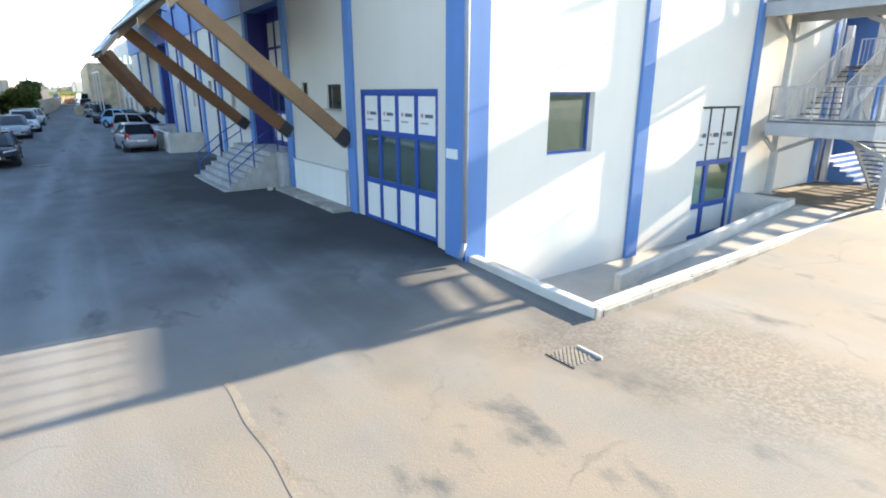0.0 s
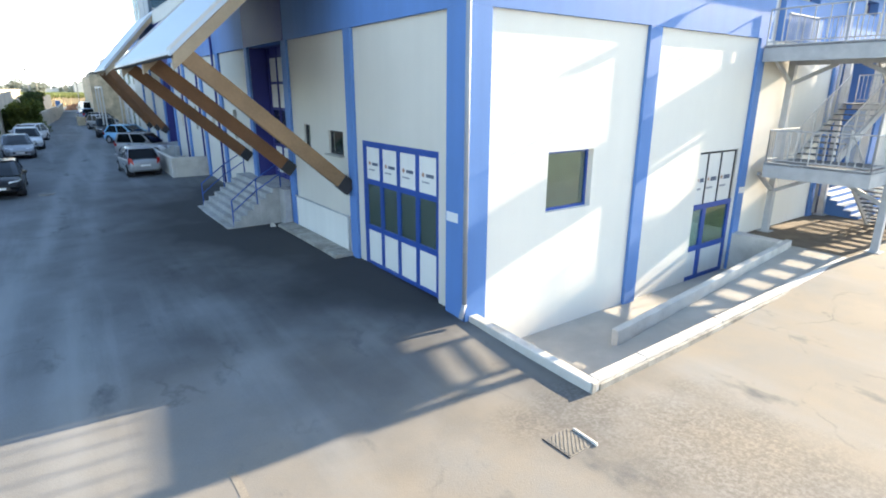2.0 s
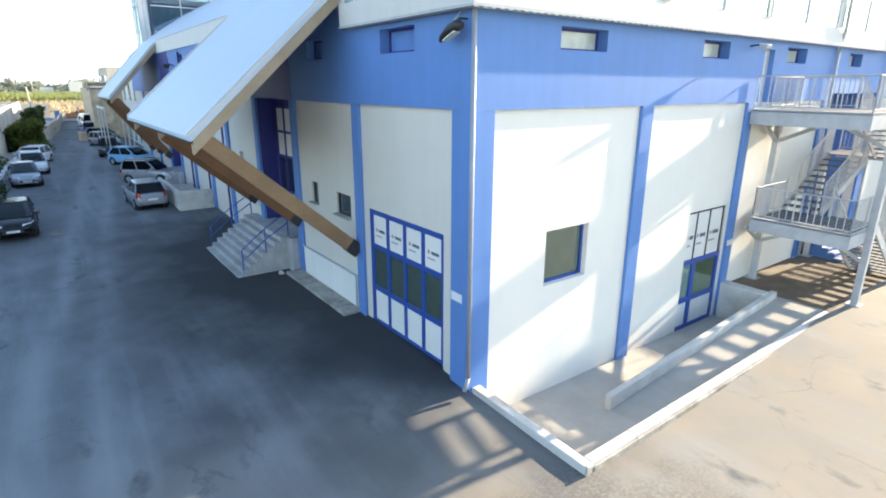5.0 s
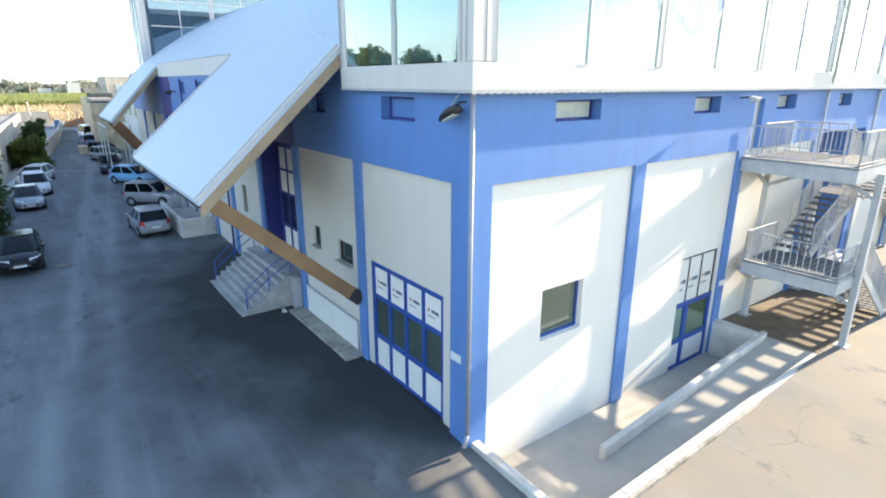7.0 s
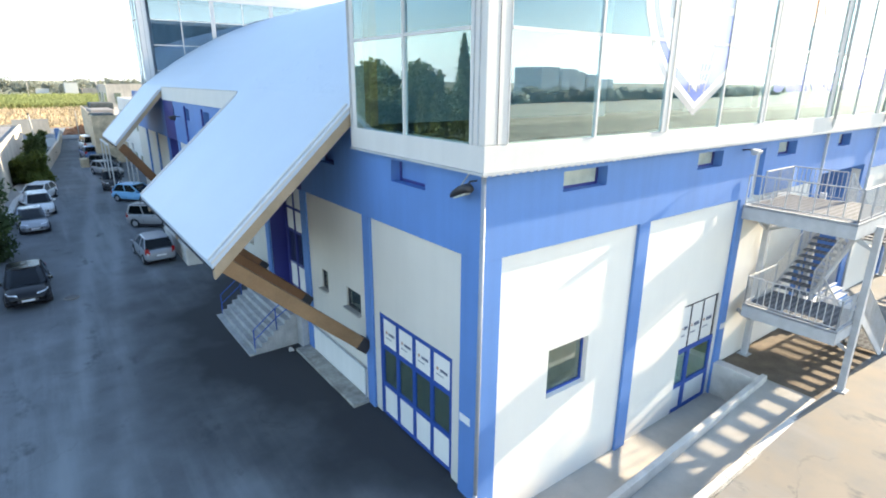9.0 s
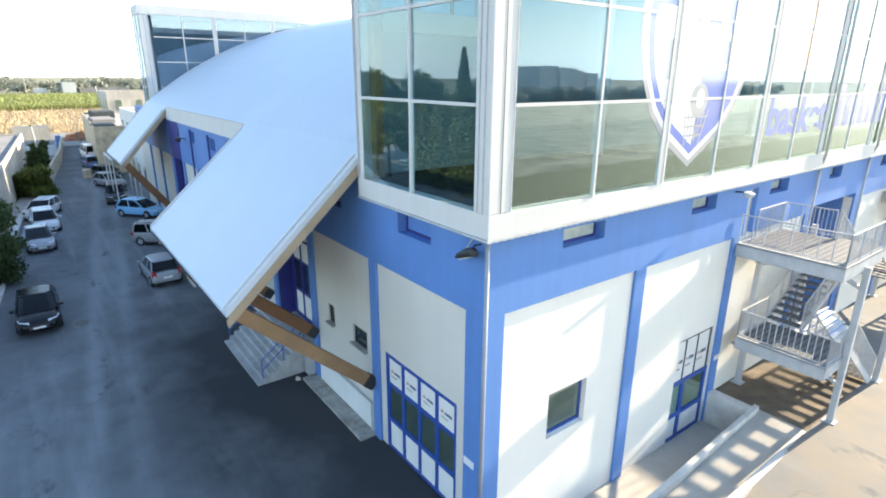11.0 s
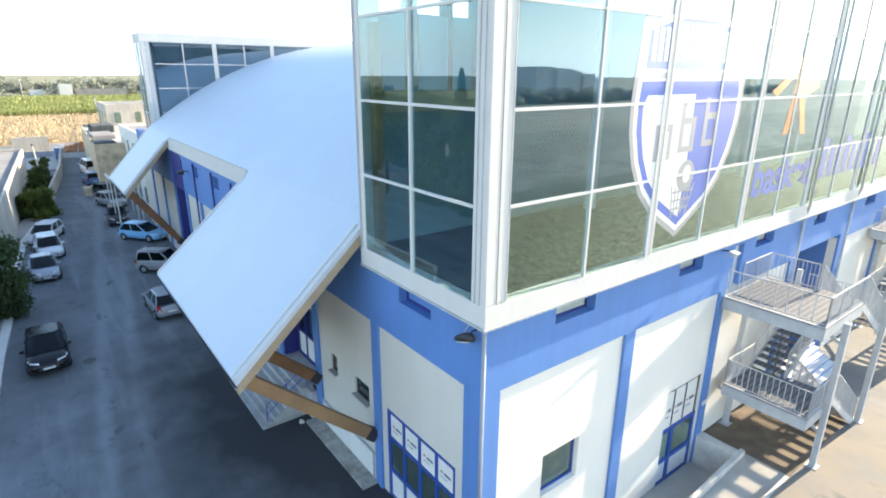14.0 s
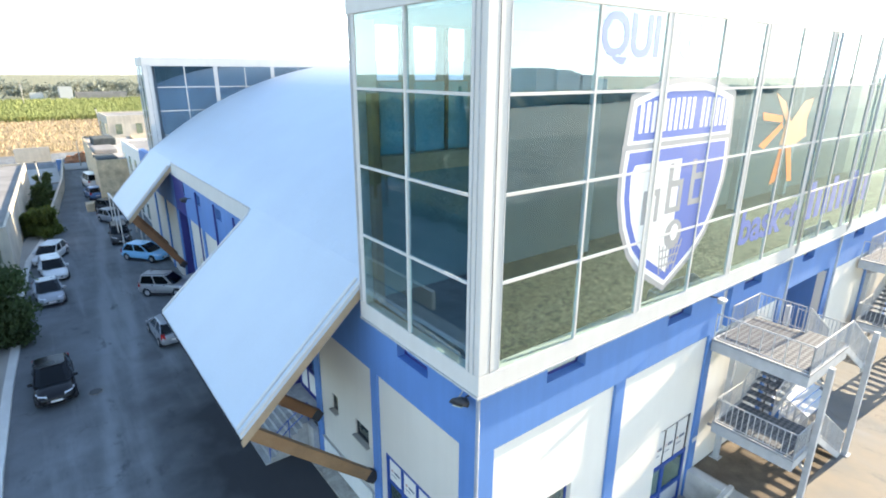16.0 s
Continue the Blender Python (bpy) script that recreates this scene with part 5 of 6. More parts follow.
wb = thing("word_bars", (18.6, -0.2, 10), "blue illegible words printed on the glazing", "lettering")
for k in range(9):
    part("letter_bar", MB().box(17.6 + k * 0.8, -0.3425, 10.0, 18.1 + k * 0.8, -0.3405, 11.2 + 0.4 * (k % 3 == 0)), M_VINYLB, wb)


# ---- yard details ----
DX, DY = -1.27, -4.2
zz = ground_at(DX, DY)
mh = thing("drain_cover", (DX, DY, zz), "square worn iron drain grating set in asphalt", "drain")
part("bed", MB().box(DX - 0.27, DY - 0.27, zz - 0.05, DX + 0.25, DY + 0.27, zz + 0.006), M_DRAIN, mh)
part("frame", MB().box(DX - 0.29, DY - 0.28, zz - 0.05, DX - 0.272, DY + 0.28, zz + 0.012), M_DKMETAL, mh)
for k in range(11):
    c = -0.42 + 0.084 * k
    p, q = (max(-0.24, c - 0.24), max(-0.24, -c - 0.24)), (min(0.24, c + 0.24), min(0.24, -c + 0.24))
    part("bar", MB().beam((DX + p[0], DY + p[1], zz + 0.006), (DX + q[0], DY + q[1], zz + 0.006), 0.03, 0.014), M_DRAIN, mh)
part("frame_edge", MB().hexa([(DX + 0.255, DY - 0.33, zz - 0.05), (DX + 0.31, DY - 0.3, zz - 0.05), (DX + 0.33, DY + 0.16, zz - 0.05), (DX + 0.28, DY + 0.18, zz - 0.05)],
                             [(DX + 0.255, DY - 0.33, zz + 0.045), (DX + 0.31, DY - 0.3, zz + 0.03), (DX + 0.33, DY + 0.16, zz + 0.03), (DX + 0.28, DY + 0.18, zz + 0.04)]), M_PAINTCONC, mh, "broken white-painted edge stone", bevel=0.012)
seam = MB()
for i in range(30):
    y0, y1 = -1.9 - i * 0.2, -2.1 - i * 0.2
    x0, x1 = -5.74 + 0.02 * math.sin(i * 0.8), -5.74 + 0.02 * math.sin(i * 0.8 + 0.8)
    seam.add([(x, y, ground_at(x, y) + 0.005) for x, y in ((x0, y0), (x0 + 0.11, y0), (x1 + 0.11, y1), (x1, y1))], [(0, 1, 2, 3)])
tagged(part("asphalt_seam", seam, M_SEAM), "pale worn seam in the asphalt", "seam", kind="structure")


rock = MB().hexa([(-0.95, 10.25, 0.08), (-0.72, 10.2, 0.08), (-0.7, 10.42, 0.08), (-0.9, 10.46, 0.08)], [(-0.9, 10.3, 0.24), (-0.78, 10.26, 0.22), (-0.76, 10.37, 0.2), (-0.86, 10.4, 0.25)])
tagged(part("stone", rock, M_PAINTCONC, bevel=0.03), "small pale stone lying by the steps", "stone")

lid = thing("manhole_cover", (-7.38, 21.0, ground_z(-7.38, 21.0)), "round dark iron manhole cover in the street", "manhole")
gz = ground_z(-7.38, 21.0)
part("ring", MB().tube((-7.38, 21.0, gz - 0.06), (-7.38, 21.0, gz + 0.008), 0.33, 24), M_DRAIN, lid)
part("lid", MB().tube((-7.38, 21.0, gz - 0.05), (-7.38, 21.0, gz + 0.014), 0.3, 24), M_DKMETAL, lid)
for y in (19.1, 22.75, 26.75):
    downpipe("downpipe", [(-0.17, y, 8.75), (-0.17, y - 0.15, 0.3)], 0.05, M_DKBLUE, "thin dark blue downpipe on the street wall")

# ---- parked cars ----
def paint(name, color, metal=0.2, rough=0.3):
    m = surface(name, color, rough, metal=metal, scale=1.5, vary=0.05, fine=40, bump=0.0)
    m.node_tree.nodes["Principled BSDF"].inputs["Coat Weight"].default_value = 0.2
    return m


M_LAMP = surface("lamp_glass", (0.85, 0.87, 0.9), 0.12, scale=5, vary=0.1, bump=0.0)
M_TAIL = surface("tail_lamp", (0.4, 0.015, 0.015), 0.2, scale=5, vary=0.1, bump=0.0)
M_RIM = surface("alloy_rim", (0.45, 0.46, 0.48), 0.35, metal=0.6, scale=5, vary=0.1, bump=0.0)


def car(at, turn, mat, label, length=4.0, width=1.72, height=1.48, kind="hatch", group="parked cars"):
    """A car standing on the ground; its nose points along its local +y. kind: hatch, sedan, box or van."""
    L, W, H = length, width / 2, height
    c = thing("car", (0, 0, 0), label, "car", group=group)
    belt = {"hatch": 0.62, "sedan": 0.64, "box": 0.62, "van": 0.6}[kind] * H
    nose, tail = L / 2, -L / 2
    hood_z = belt * (0.88 if kind != "van" else 0.95)
    back_z = {"hatch": belt * 1.02, "sedan": belt * 1.0, "box": belt * 1.04, "van": belt * 1.04}[kind]
    st = [(tail, 0.78, 0.42, back_z * 0.72), (tail + 0.06, 0.9, 0.32, back_z * 0.93), (tail + 0.3, 0.97, 0.24, back_z), (tail + 0.9, 1.0, 0.2, belt * 1.01), (0.0, 1.0, 0.2, belt),
          (nose - 1.25, 1.0, 0.2, belt * 0.985), (nose - 0.75, 0.98, 0.2, hood_z), (nose - 0.3, 0.93, 0.22, hood_z * 0.9), (nose - 0.08, 0.82, 0.27, hood_z * 0.76), (nose, 0.68, 0.34, hood_z * 0.62)]
    secs = []
    for y, w, z0, z1 in st:
        w *= W
        prof = [(-w * 0.86, z0), (-w * 0.99, z0 + 0.12), (-w, z0 + (z1 - z0) * 0.45), (-w * 0.975, z0 + (z1 - z0) * 0.8), (-w * 0.9, z1 - 0.015), (-w * 0.6, z1 + 0.015), (0, z1 + 0.03)]
        ring = prof + [(-a, b) for a, b in prof[-2::-1]]
        secs.append([(a, y, b) for a, b in ring])
    body = part("body", loft(secs), mat, c, smooth=True)
    rear_top = {"hatch": tail + 0.55, "sedan": tail + 1.15, "box": tail + 0.22, "van": tail + 0.12}[kind]
    rear_low = {"hatch": tail + 0.12, "sedan": tail + 0.65, "box": tail + 0.08, "van": tail + 0.06}[kind]
    front_low = nose - (0.86 if kind != "van" else 0.55)
    front_top = nose - ({"hatch": 1.78, "sedan": 1.98, "box": 1.5, "van": 1.1}[kind])
    zr = H - 0.05
    def ring_at(z, f):
        y0, y1 = rear_low + (rear_top - rear_low) * f, front_low + (front_top - front_low) * f
        w = W * (0.93 - 0.17 * f)
        return [(-w, y0 + 0.12, z), (-w * 0.75, y0, z), (w * 0.75, y0, z), (w, y0 + 0.12, z), (w, y1 - 0.2, z), (w * 0.72, y1, z), (-w * 0.72, y1, z), (-w, y1 - 0.2, z)]
    rings = [ring_at(belt * 0.97, 0.0), ring_at((belt + zr) / 2, 0.5), ring_at(zr, 1.0)]
    for nm, edges in (("rear_window", (0, 1, 2)), ("side_window", (3,)), ("windscreen", (4, 5, 6)), ("side_window", (7,))):
        g = MB()
        for e in edges:
            for lo, hi in zip(rings, rings[1:]):
                g.add([lo[e], lo[(e + 1) % 8], hi[(e + 1) % 8], hi[e]], [(0, 1, 2, 3)])
        part(nm, g, M_CARGLASS, c, "tinted car glass")
    part("cabin", MB().add([(a * 0.93, b * 0.96, z) for a, b, z in ring_at(belt * 0.95, 0.08) + ring_at(zr - 0.04, 0.97)], [(i, (i + 1) % 8, 8 + (i + 1) % 8, 8 + i) for i in range(8)] + [tuple(range(8))[::-1], tuple(range(8, 16))]), M_DARK, c, "dark seats and trim")
    top = [(a * 1.01, b, z) for a, b, z in ring_at(zr - 0.005, 1.0)]
    mid = [(a * 0.9, b * 0.97, z) for a, b, z in ring_at(zr + 0.055, 1.0)]
    part("roof", loft([top, mid]), mat, c, smooth=False, bevel=0.02)
    for s in (-1, 1):
        lo, hi = ring_at(belt * 0.97, 0.0), ring_at(zr, 1.0)
        order = (0, 7) if s < 0 else (3, 4)
        out = Vector((s * 0.008, 0, 0))
        for k in order:
            part("pillar", MB().beam(Vector(lo[k]) + out, Vector(hi[k]) + out, 0.05, 0.1, side=(1, 0, 0)), mat, c)
        p, q = Vector(lo[order[0]]).lerp(Vector(lo[order[1]]), 0.48), Vector(hi[order[0]]).lerp(Vector(hi[order[1]]), 0.48)
        part("pillar", MB().beam(p + out, q + out, 0.03, 0.08, side=(1, 0, 0)), mat, c)
        part("mirror", MB().hexa([(s * (W - 0.02), front_low - 0.45, belt), (s * (W + 0.18), front_low - 0.45, belt), (s * (W + 0.18), front_low - 0.33, belt), (s * (W - 0.02), front_low - 0.33, belt)],
                                 [(s * (W - 0.02), front_low - 0.45, belt + 0.14), (s * (W + 0.18), front_low - 0.45, belt + 0.12), (s * (W + 0.18), front_low - 0.35, belt + 0.12), (s * (W - 0.02), front_low - 0.33, belt + 0.14)]), mat, c, bevel=0.02)
        hl = MB().hexa([(s * W * 0.4, nose - 0.03, hood_z * 0.62), (s * W * 0.84, nose - 0.2, hood_z * 0.64), (s * W * 0.93, nose - 0.5, hood_z * 0.68), (s * W * 0.42, nose - 0.3, hood_z * 0.66)],
                       [(s * W * 0.42, nose - 0.07, hood_z * 0.82), (s * W * 0.82, nose - 0.26, hood_z * 0.88), (s * W * 0.91, nose - 0.55, hood_z * 0.93), (s * W * 0.44, nose - 0.36, hood_z * 0.9)])
        part("headlight", hl, M_LAMP, c)
        tz = back_z * (0.6 if kind == "sedan" else 0.72)
        tl = MB().hexa([(s * W * 0.68, tail - 0.015, tz), (s * W * 0.9, tail + 0.08, tz), (s * W * 0.95, tail + 0.25, tz), (s * W * 0.7, tail + 0.2, tz)],
                       [(s * W * 0.72, tail + 0.03, tz + 0.3), (s * W * 0.9, tail + 0.08, tz + 0.33), (s * W * 0.945, tail + 0.22, tz + 0.33), (s * W * 0.72, tail + 0.2, tz + 0.3)])
        part("tail_light", tl, M_TAIL, c)
        for y in (nose - 0.78, tail + 0.72):
            wh = MB()
            r = 0.31
            for a, b, ra, rb in ((0.0, 0.03, r * 0.9, r), (0.03, 0.17, r, r), (0.17, 0.2, r, r * 0.9)):
                wh.tube((s * (W - 0.17 + a), y, r), (s * (W - 0.17 + b), y, r), ra, 18, rb)
            tyre = part("wheel", wh, M_RUBBER, c, smooth=False)
            rim = MB().tube((s * (W + 0.02), y, r), (s * (W + 0.036), y, r), 0.2, 14, 0.18)
            part("rim", rim, M_RIM, tyre)
            part("wheel_arch", MB().tube((s * (W - 0.3), y, r + 0.02), (s * (W - 0.015), y, r + 0.02), 0.365, 18), M_DKMETAL, c)
    part("grille", MB().box(-W * 0.45, nose - 0.06, hood_z * 0.42, W * 0.45, nose + 0.012, hood_z * 0.58), M_DKMETAL, c)
    part("bumper", MB().box(-W * 0.7, tail - 0.03, 0.36, W * 0.7, tail + 0.12, 0.52), mat, c, bevel=0.03)
    part("plate", MB().box(-0.25, nose + 0.012, 0.36, 0.25, nose + 0.03, 0.46), M_VINYLW, c)
    part("plate", MB().box(-0.25, tail - 0.045, 0.56, 0.25, tail - 0.02, 0.67), M_VINYLW, c)
    part("front_bumper", MB().hexa([(-W * 0.66, nose - 0.14, 0.24), (W * 0.66, nose - 0.14, 0.24), (W * 0.66, nose + 0.008, 0.26), (-W * 0.66, nose + 0.008, 0.26)][::-1], [(-W * 0.66, nose - 0.14, 0.36), (W * 0.66, nose - 0.14, 0.36), (W * 0.66, nose + 0.008, 0.36), (-W * 0.66, nose + 0.008, 0.36)][::-1]), M_DKMETAL if kind == "box" else mat, c, bevel=0.02)
    for s in (-1, 1):
        part("sill", MB().box(s * W * 0.9, tail + 1.1, 0.17, s * (W + 0.004), nose - 1.15, 0.28), M_DKMETAL, c)
        for y in (0.12, -0.75) if kind != "van" else (0.3,):
            part("door_handle", MB().box(s * (W * 0.985), y, belt * 0.86, s * (W + 0.014), y + 0.16, belt * 0.9), M_DKMETAL if kind == "box" else mat, c)
        if kind == "box":
            part("roof_rail", MB().tube((s * W * 0.68, rear_top + 0.25, zr + 0.1), (s * W * 0.68, front_top - 0.2, zr + 0.1), 0.02, 6), M_DKMETAL, c)
    c.matrix_basis = pose(at[0], at[1], ground_z(*at), 0, 0, turn)
    return c


P_SILVER = paint("silver_paint", (0.34, 0.36, 0.39), 0.4)
P_WHITE = paint("white_car_paint", (0.72, 0.72, 0.72), 0.0)
P_BLACK = paint("black_car_paint", (0.006, 0.006, 0.008), 0.0, 0.25)
P_BLACK.node_tree.nodes["Principled BSDF"].inputs["Specular IOR Level"].default_value = 0.3
P_BLUE = paint("light_blue_paint", (0.22, 0.52, 0.8), 0.0)
P_GREY = paint("grey_car_paint", (0.36, 0.36, 0.37), 0.3)
P_DKGREY = paint("dark_car_paint", (0.03, 0.03, 0.035), 0.2)
P_VANBLUE = paint("blue_van_paint", (0.1, 0.2, 0.4), 0.1)
car((-9.0, 23.53), 180, P_BLACK, "black saloon car parked facing the yard", 4.5, 1.78, 1.42, "sedan")
car((-2.93, 26.46), 3, P_SILVER, "silver hatchback seen from behind beside the hall", 4.0, 1.66, 1.5, "hatch")
car((-1.38, 34.25), -128, P_GREY, "beige-grey small box car parked across the kerb", 3.7, 1.65, 1.6, "box")
car((-1.17, 44.07), -142, P_BLUE, "light blue hatchback parked across the kerb", 4.1, 1.72, 1.5, "hatch")
car((-2.17, 51.86), 176, P_DKGREY, "dark small four-wheel drive facing the yard", 3.9, 1.7, 1.65, "box")
car((-1.71, 60.36), -158, P_SILVER, "silver blue estate car parked by the stone wall", 4.1, 1.7, 1.5, "hatch")
car((-1.27, 66.43), -150, P_DKGREY, "dark hatchback parked by the stone wall", 4.0, 1.7, 1.45, "hatch")
car((-2.01, 76.15), 6, P_VANBLUE, "blue small car far along the street", 4.0, 1.75, 1.6, "hatch")
car((-1.36, 84.75), 6, P_WHITE, "white van far along the street", 4.8, 1.95, 2.2, "van")
car((-8.61, 38.2), 184, P_SILVER, "silver saloon car parked facing the yard", 4.2, 1.72, 1.45, "sedan")
car((-8.07, 43.87), 184, P_WHITE, "white hatchback parked behind the silver saloon", 4.2, 1.75, 1.52, "hatch")
car((-8.04, 48.83), 160, P_WHITE, "white estate car parked at a slant", 4.3, 1.72, 1.45, "hatch")

# ---- plants ----
def leaves_mesh(rng, blobs, count, size, flat=0.0):
    """Many small bent leaves inside and on blobs (x, y, z, rx, ry, rz), thicker towards the skin."""
    weights = np.array([b[3] * b[4] * b[5] for b in blobs]) ** 0.67
    pick = rng.choice(len(blobs), count, p=weights / weights.sum())
    b = np.array(blobs)[pick]
    d = rng.normal(size=(count, 3))
    d /= np.linalg.norm(d, axis=1)[:, None]
    rad = rng.random(count) ** 0.45 * (1 + 0.16 * rng.normal(size=count))
    c = b[:, :3] + d * rad[:, None] * b[:, 3:]
    u = rng.normal(size=(count, 3))
    u[:, 2] *= 1 - flat
    u /= np.linalg.norm(u, axis=1)[:, None]
    w = np.cross(u, rng.normal(size=(count, 3)))
    w /= np.linalg.norm(w, axis=1)[:, None] + 1e-6
    s = size * (0.6 + 0.8 * rng.random(count))[:, None]
    v = np.stack([c - u * s, c + w * s * 0.45, c + u * s, c - w * s * 0.45], 1).reshape(-1, 3)
    m = MB()
    m.v = [tuple(p) for p in v.tolist()]
    m.f = [(4 * i, 4 * i + 1, 4 * i + 2, 4 * i + 3) for i in range(count)]
    return m


def tree(name, at, height, radius, seed, label, leaf, count=5000, size=0.16, trunk=0.35, category="tree"):
    rng = np.random.default_rng(seed)
    x, y = at
    z = ground_z(x, y)
    t = thing(name, (x, y, z), label, category)
    tr = MB().tube((x, y, z - 0.1), (x + 0.1, y, z + height * 0.5), 0.04 * height * 0.5, 9, 0.025 * height * 0.5)
    blobs = []
    for k in range(11):
        a = 2.4 * k + rng.random()
        rr = radius * (0.25 + 0.55 * rng.random())
        zz = z + height * (trunk + (0.92 - trunk) * (k + 0.5) / 11)
        rr *= 1 - 0.45 * (k / 11)
        p = (x + rr * math.cos(a), y + rr * math.sin(a), zz)
        tr.tube((x + 0.05, y, z + height * (0.25 + 0.3 * rng.random())), p, 0.012 * height, 6, 0.003 * height)
        s = radius * (0.36 + 0.2 * rng.random())
        blobs.append((*p, s, s, s * 0.75))
    part("trunk", tr, M_BARK, t, smooth=True)
    part("crown", leaves_mesh(rng, blobs, count, size), leaf, t)
    return t


def cypress(at, height, radius, seed, count=6000):
    rng = np.random.default_rng(seed)
    x, y = at
    t = thing("cypress_tree", (x, y, 0), "tall dark green cypress tree across the street", "tree", group="cypress row")
    part("trunk", MB().tube((x, y, -0.1), (x, y, height * 0.8), 0.22, 8, 0.04), M_BARK, t)
    blobs = []
    for k in range(60):
        f = k / 59
        r = radius * min(1.0, 0.55 + 3 * f) * (1 - f) ** 0.62 + 0.06
        a = 2.4 * k
        blobs.append((x + 0.3 * r * math.cos(a), y + 0.3 * r * math.sin(a), 0.4 + f * (height - 0.6), 0.78 * r, 0.78 * r, height / 26 * (0.8 + 0.5 * rng.random())))
    m = leaves_mesh(rng, blobs, count, 0.19)
    part("crown", m, M_LEAF3, t)
    return t


M_LEAF5 = leafy("fig_leaves", (0.13, 0.16, 0.03), scale=0.9, vary=0.4, fine=9)
tree("pine_tree", (-11.5, 30.61), 4.8, 2.55, 3, "dense dark green garden tree beside the pavement", M_LEAF2, 16000, 0.13, 0.12)
tree("pine_tree", (-12.64, 40.22), 3.4, 1.6, 4, "dense green garden tree behind parked cars", M_LEAF2, 6000, 0.15, 0.22)
tree("fig_tree", (-8.13, 57.93), 2.9, 1.9, 5, "spreading green shrub tree over the street wall", M_LEAF5, 10000, 0.14, 0.06)
tree("shrub", (-9.72, 58.95), 2.1, 1.3, 6, "dark green shrub beside the garden wall", M_LEAF, 5000, 0.15, 0.06)
tree("tall_hedge", (-7.85, 70.08), 3.6, 1.4, 7, "tall green hedge along the street wall", M_LEAF, 3500, 0.2, 0.12)
tree("tall_hedge", (-7.2, 78.17), 3.7, 1.3, 8, "tall green hedge further along the street", M_LEAF, 3000, 0.2, 0.12)
cypress((-27.4, 34.3), 14.5, 1.55, 20, 20000)
for k, (px, py, h, r) in enumerate([(-26.3, 36.6, 11.3, 1.1), (-26.8, 37.9, 9.8, 1.2), (-26.0, 39.3, 11.5, 1.1), (-27.5, 41.2, 10.2, 1.2), (-26.4, 31.6, 8.4, 1.2), (-27.2, 29.2, 8.0, 1.2)]):
    cypress((px, py), h, r, 21 + k, 13000)
for k, (p, h, r) in enumerate([((-25.0, 44.6), 11.2, 2.6), ((-26.0, 49.0), 11.8, 3.0), ((-25.2, 53.8), 11.8, 3.2), ((-24.0, 58.5), 10.6, 3.2), ((-31.0, 46.5), 11.4, 3.4), ((-31.0, 25.5), 8.5, 3.2), ((-33.0, 18.0), 8.0, 3.2), ((-36.0, 42.0), 10.0, 3.6)]):
    tree("broadleaf_tree", p, h, r, 40 + k, "olive green broadleaf tree across the street", M_LEAF, 7000, 0.26, 0.25)


# leaves of the far trees, with the haze of distance put into the colour
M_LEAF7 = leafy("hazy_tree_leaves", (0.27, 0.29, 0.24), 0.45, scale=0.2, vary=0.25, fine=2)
M_LEAF6 = leafy("haze_paled_leaves", (0.36, 0.39, 0.36), 0.5, scale=0.2, vary=0.25, fine=2)


def woods(name, seed, boxes, count, size, label, leaf):
    """Far trees as one mass of leaf clumps over a line of places (x0, y0, x1, y1, low, high, number)."""
    rng = np.random.default_rng(seed)
    blobs = []
    for x0, y0, x1, y1, lo, hi, n in boxes:
        for k in range(n):
            f = rng.random()
            h = lo + (hi - lo) * rng.random() ** 1.5
            px, py = x0 + (x1 - x0) * f + rng.normal() * 3, y0 + (y1 - y0) * f + rng.normal() * 4
            r = h * (0.35 + 0.3 * rng.random())
            blobs.append((px, py, h * 0.58, r, r, h * 0.42))
            blobs.append((px + rng.normal() * r * 0.5, py, h * 0.4, r * 1.2, r, h * 0.36))
    ob = part(name, leaves_mesh(rng, blobs, count, size), leaf)
    return tagged(ob, label, "trees", kind="stuff")


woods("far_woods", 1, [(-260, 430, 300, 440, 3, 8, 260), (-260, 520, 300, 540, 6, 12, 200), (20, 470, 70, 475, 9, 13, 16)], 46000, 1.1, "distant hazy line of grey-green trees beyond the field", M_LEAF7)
# unseen tree belts, added to darken the ground mirrored in the west panes
woods("orchard_trees", 3, [(x, -20, x - 10, 190, 4, 8, 60) for x in (-52, -66, -84, -110, -150, -210)], 60000, 0.7, "belts of trees added across the street to darken the mirrored ground", M_LEAF)
woods("meadow_woods", 2, [(-250, -170, 120, -185, 3, 8, 240), (120, -185, 520, -215, 3, 8, 300)], 60000, 1.1, "distant tree line beyond the dry meadow, paled for haze", M_LEAF6)

# ---- far buildings ----
# walls of the far blocks, whitened in colour to look hazy
M_HAZED = surface("haze_paled_render", (0.86, 0.87, 0.88), 0.9, scale=0.1, vary=0.05, bump=0.0)
M_YARD = surface("yard_concrete", (0.36, 0.345, 0.32), 0.9, scale=0.5, vary=0.12, fine=14, bump=0.2, spots=0.3)

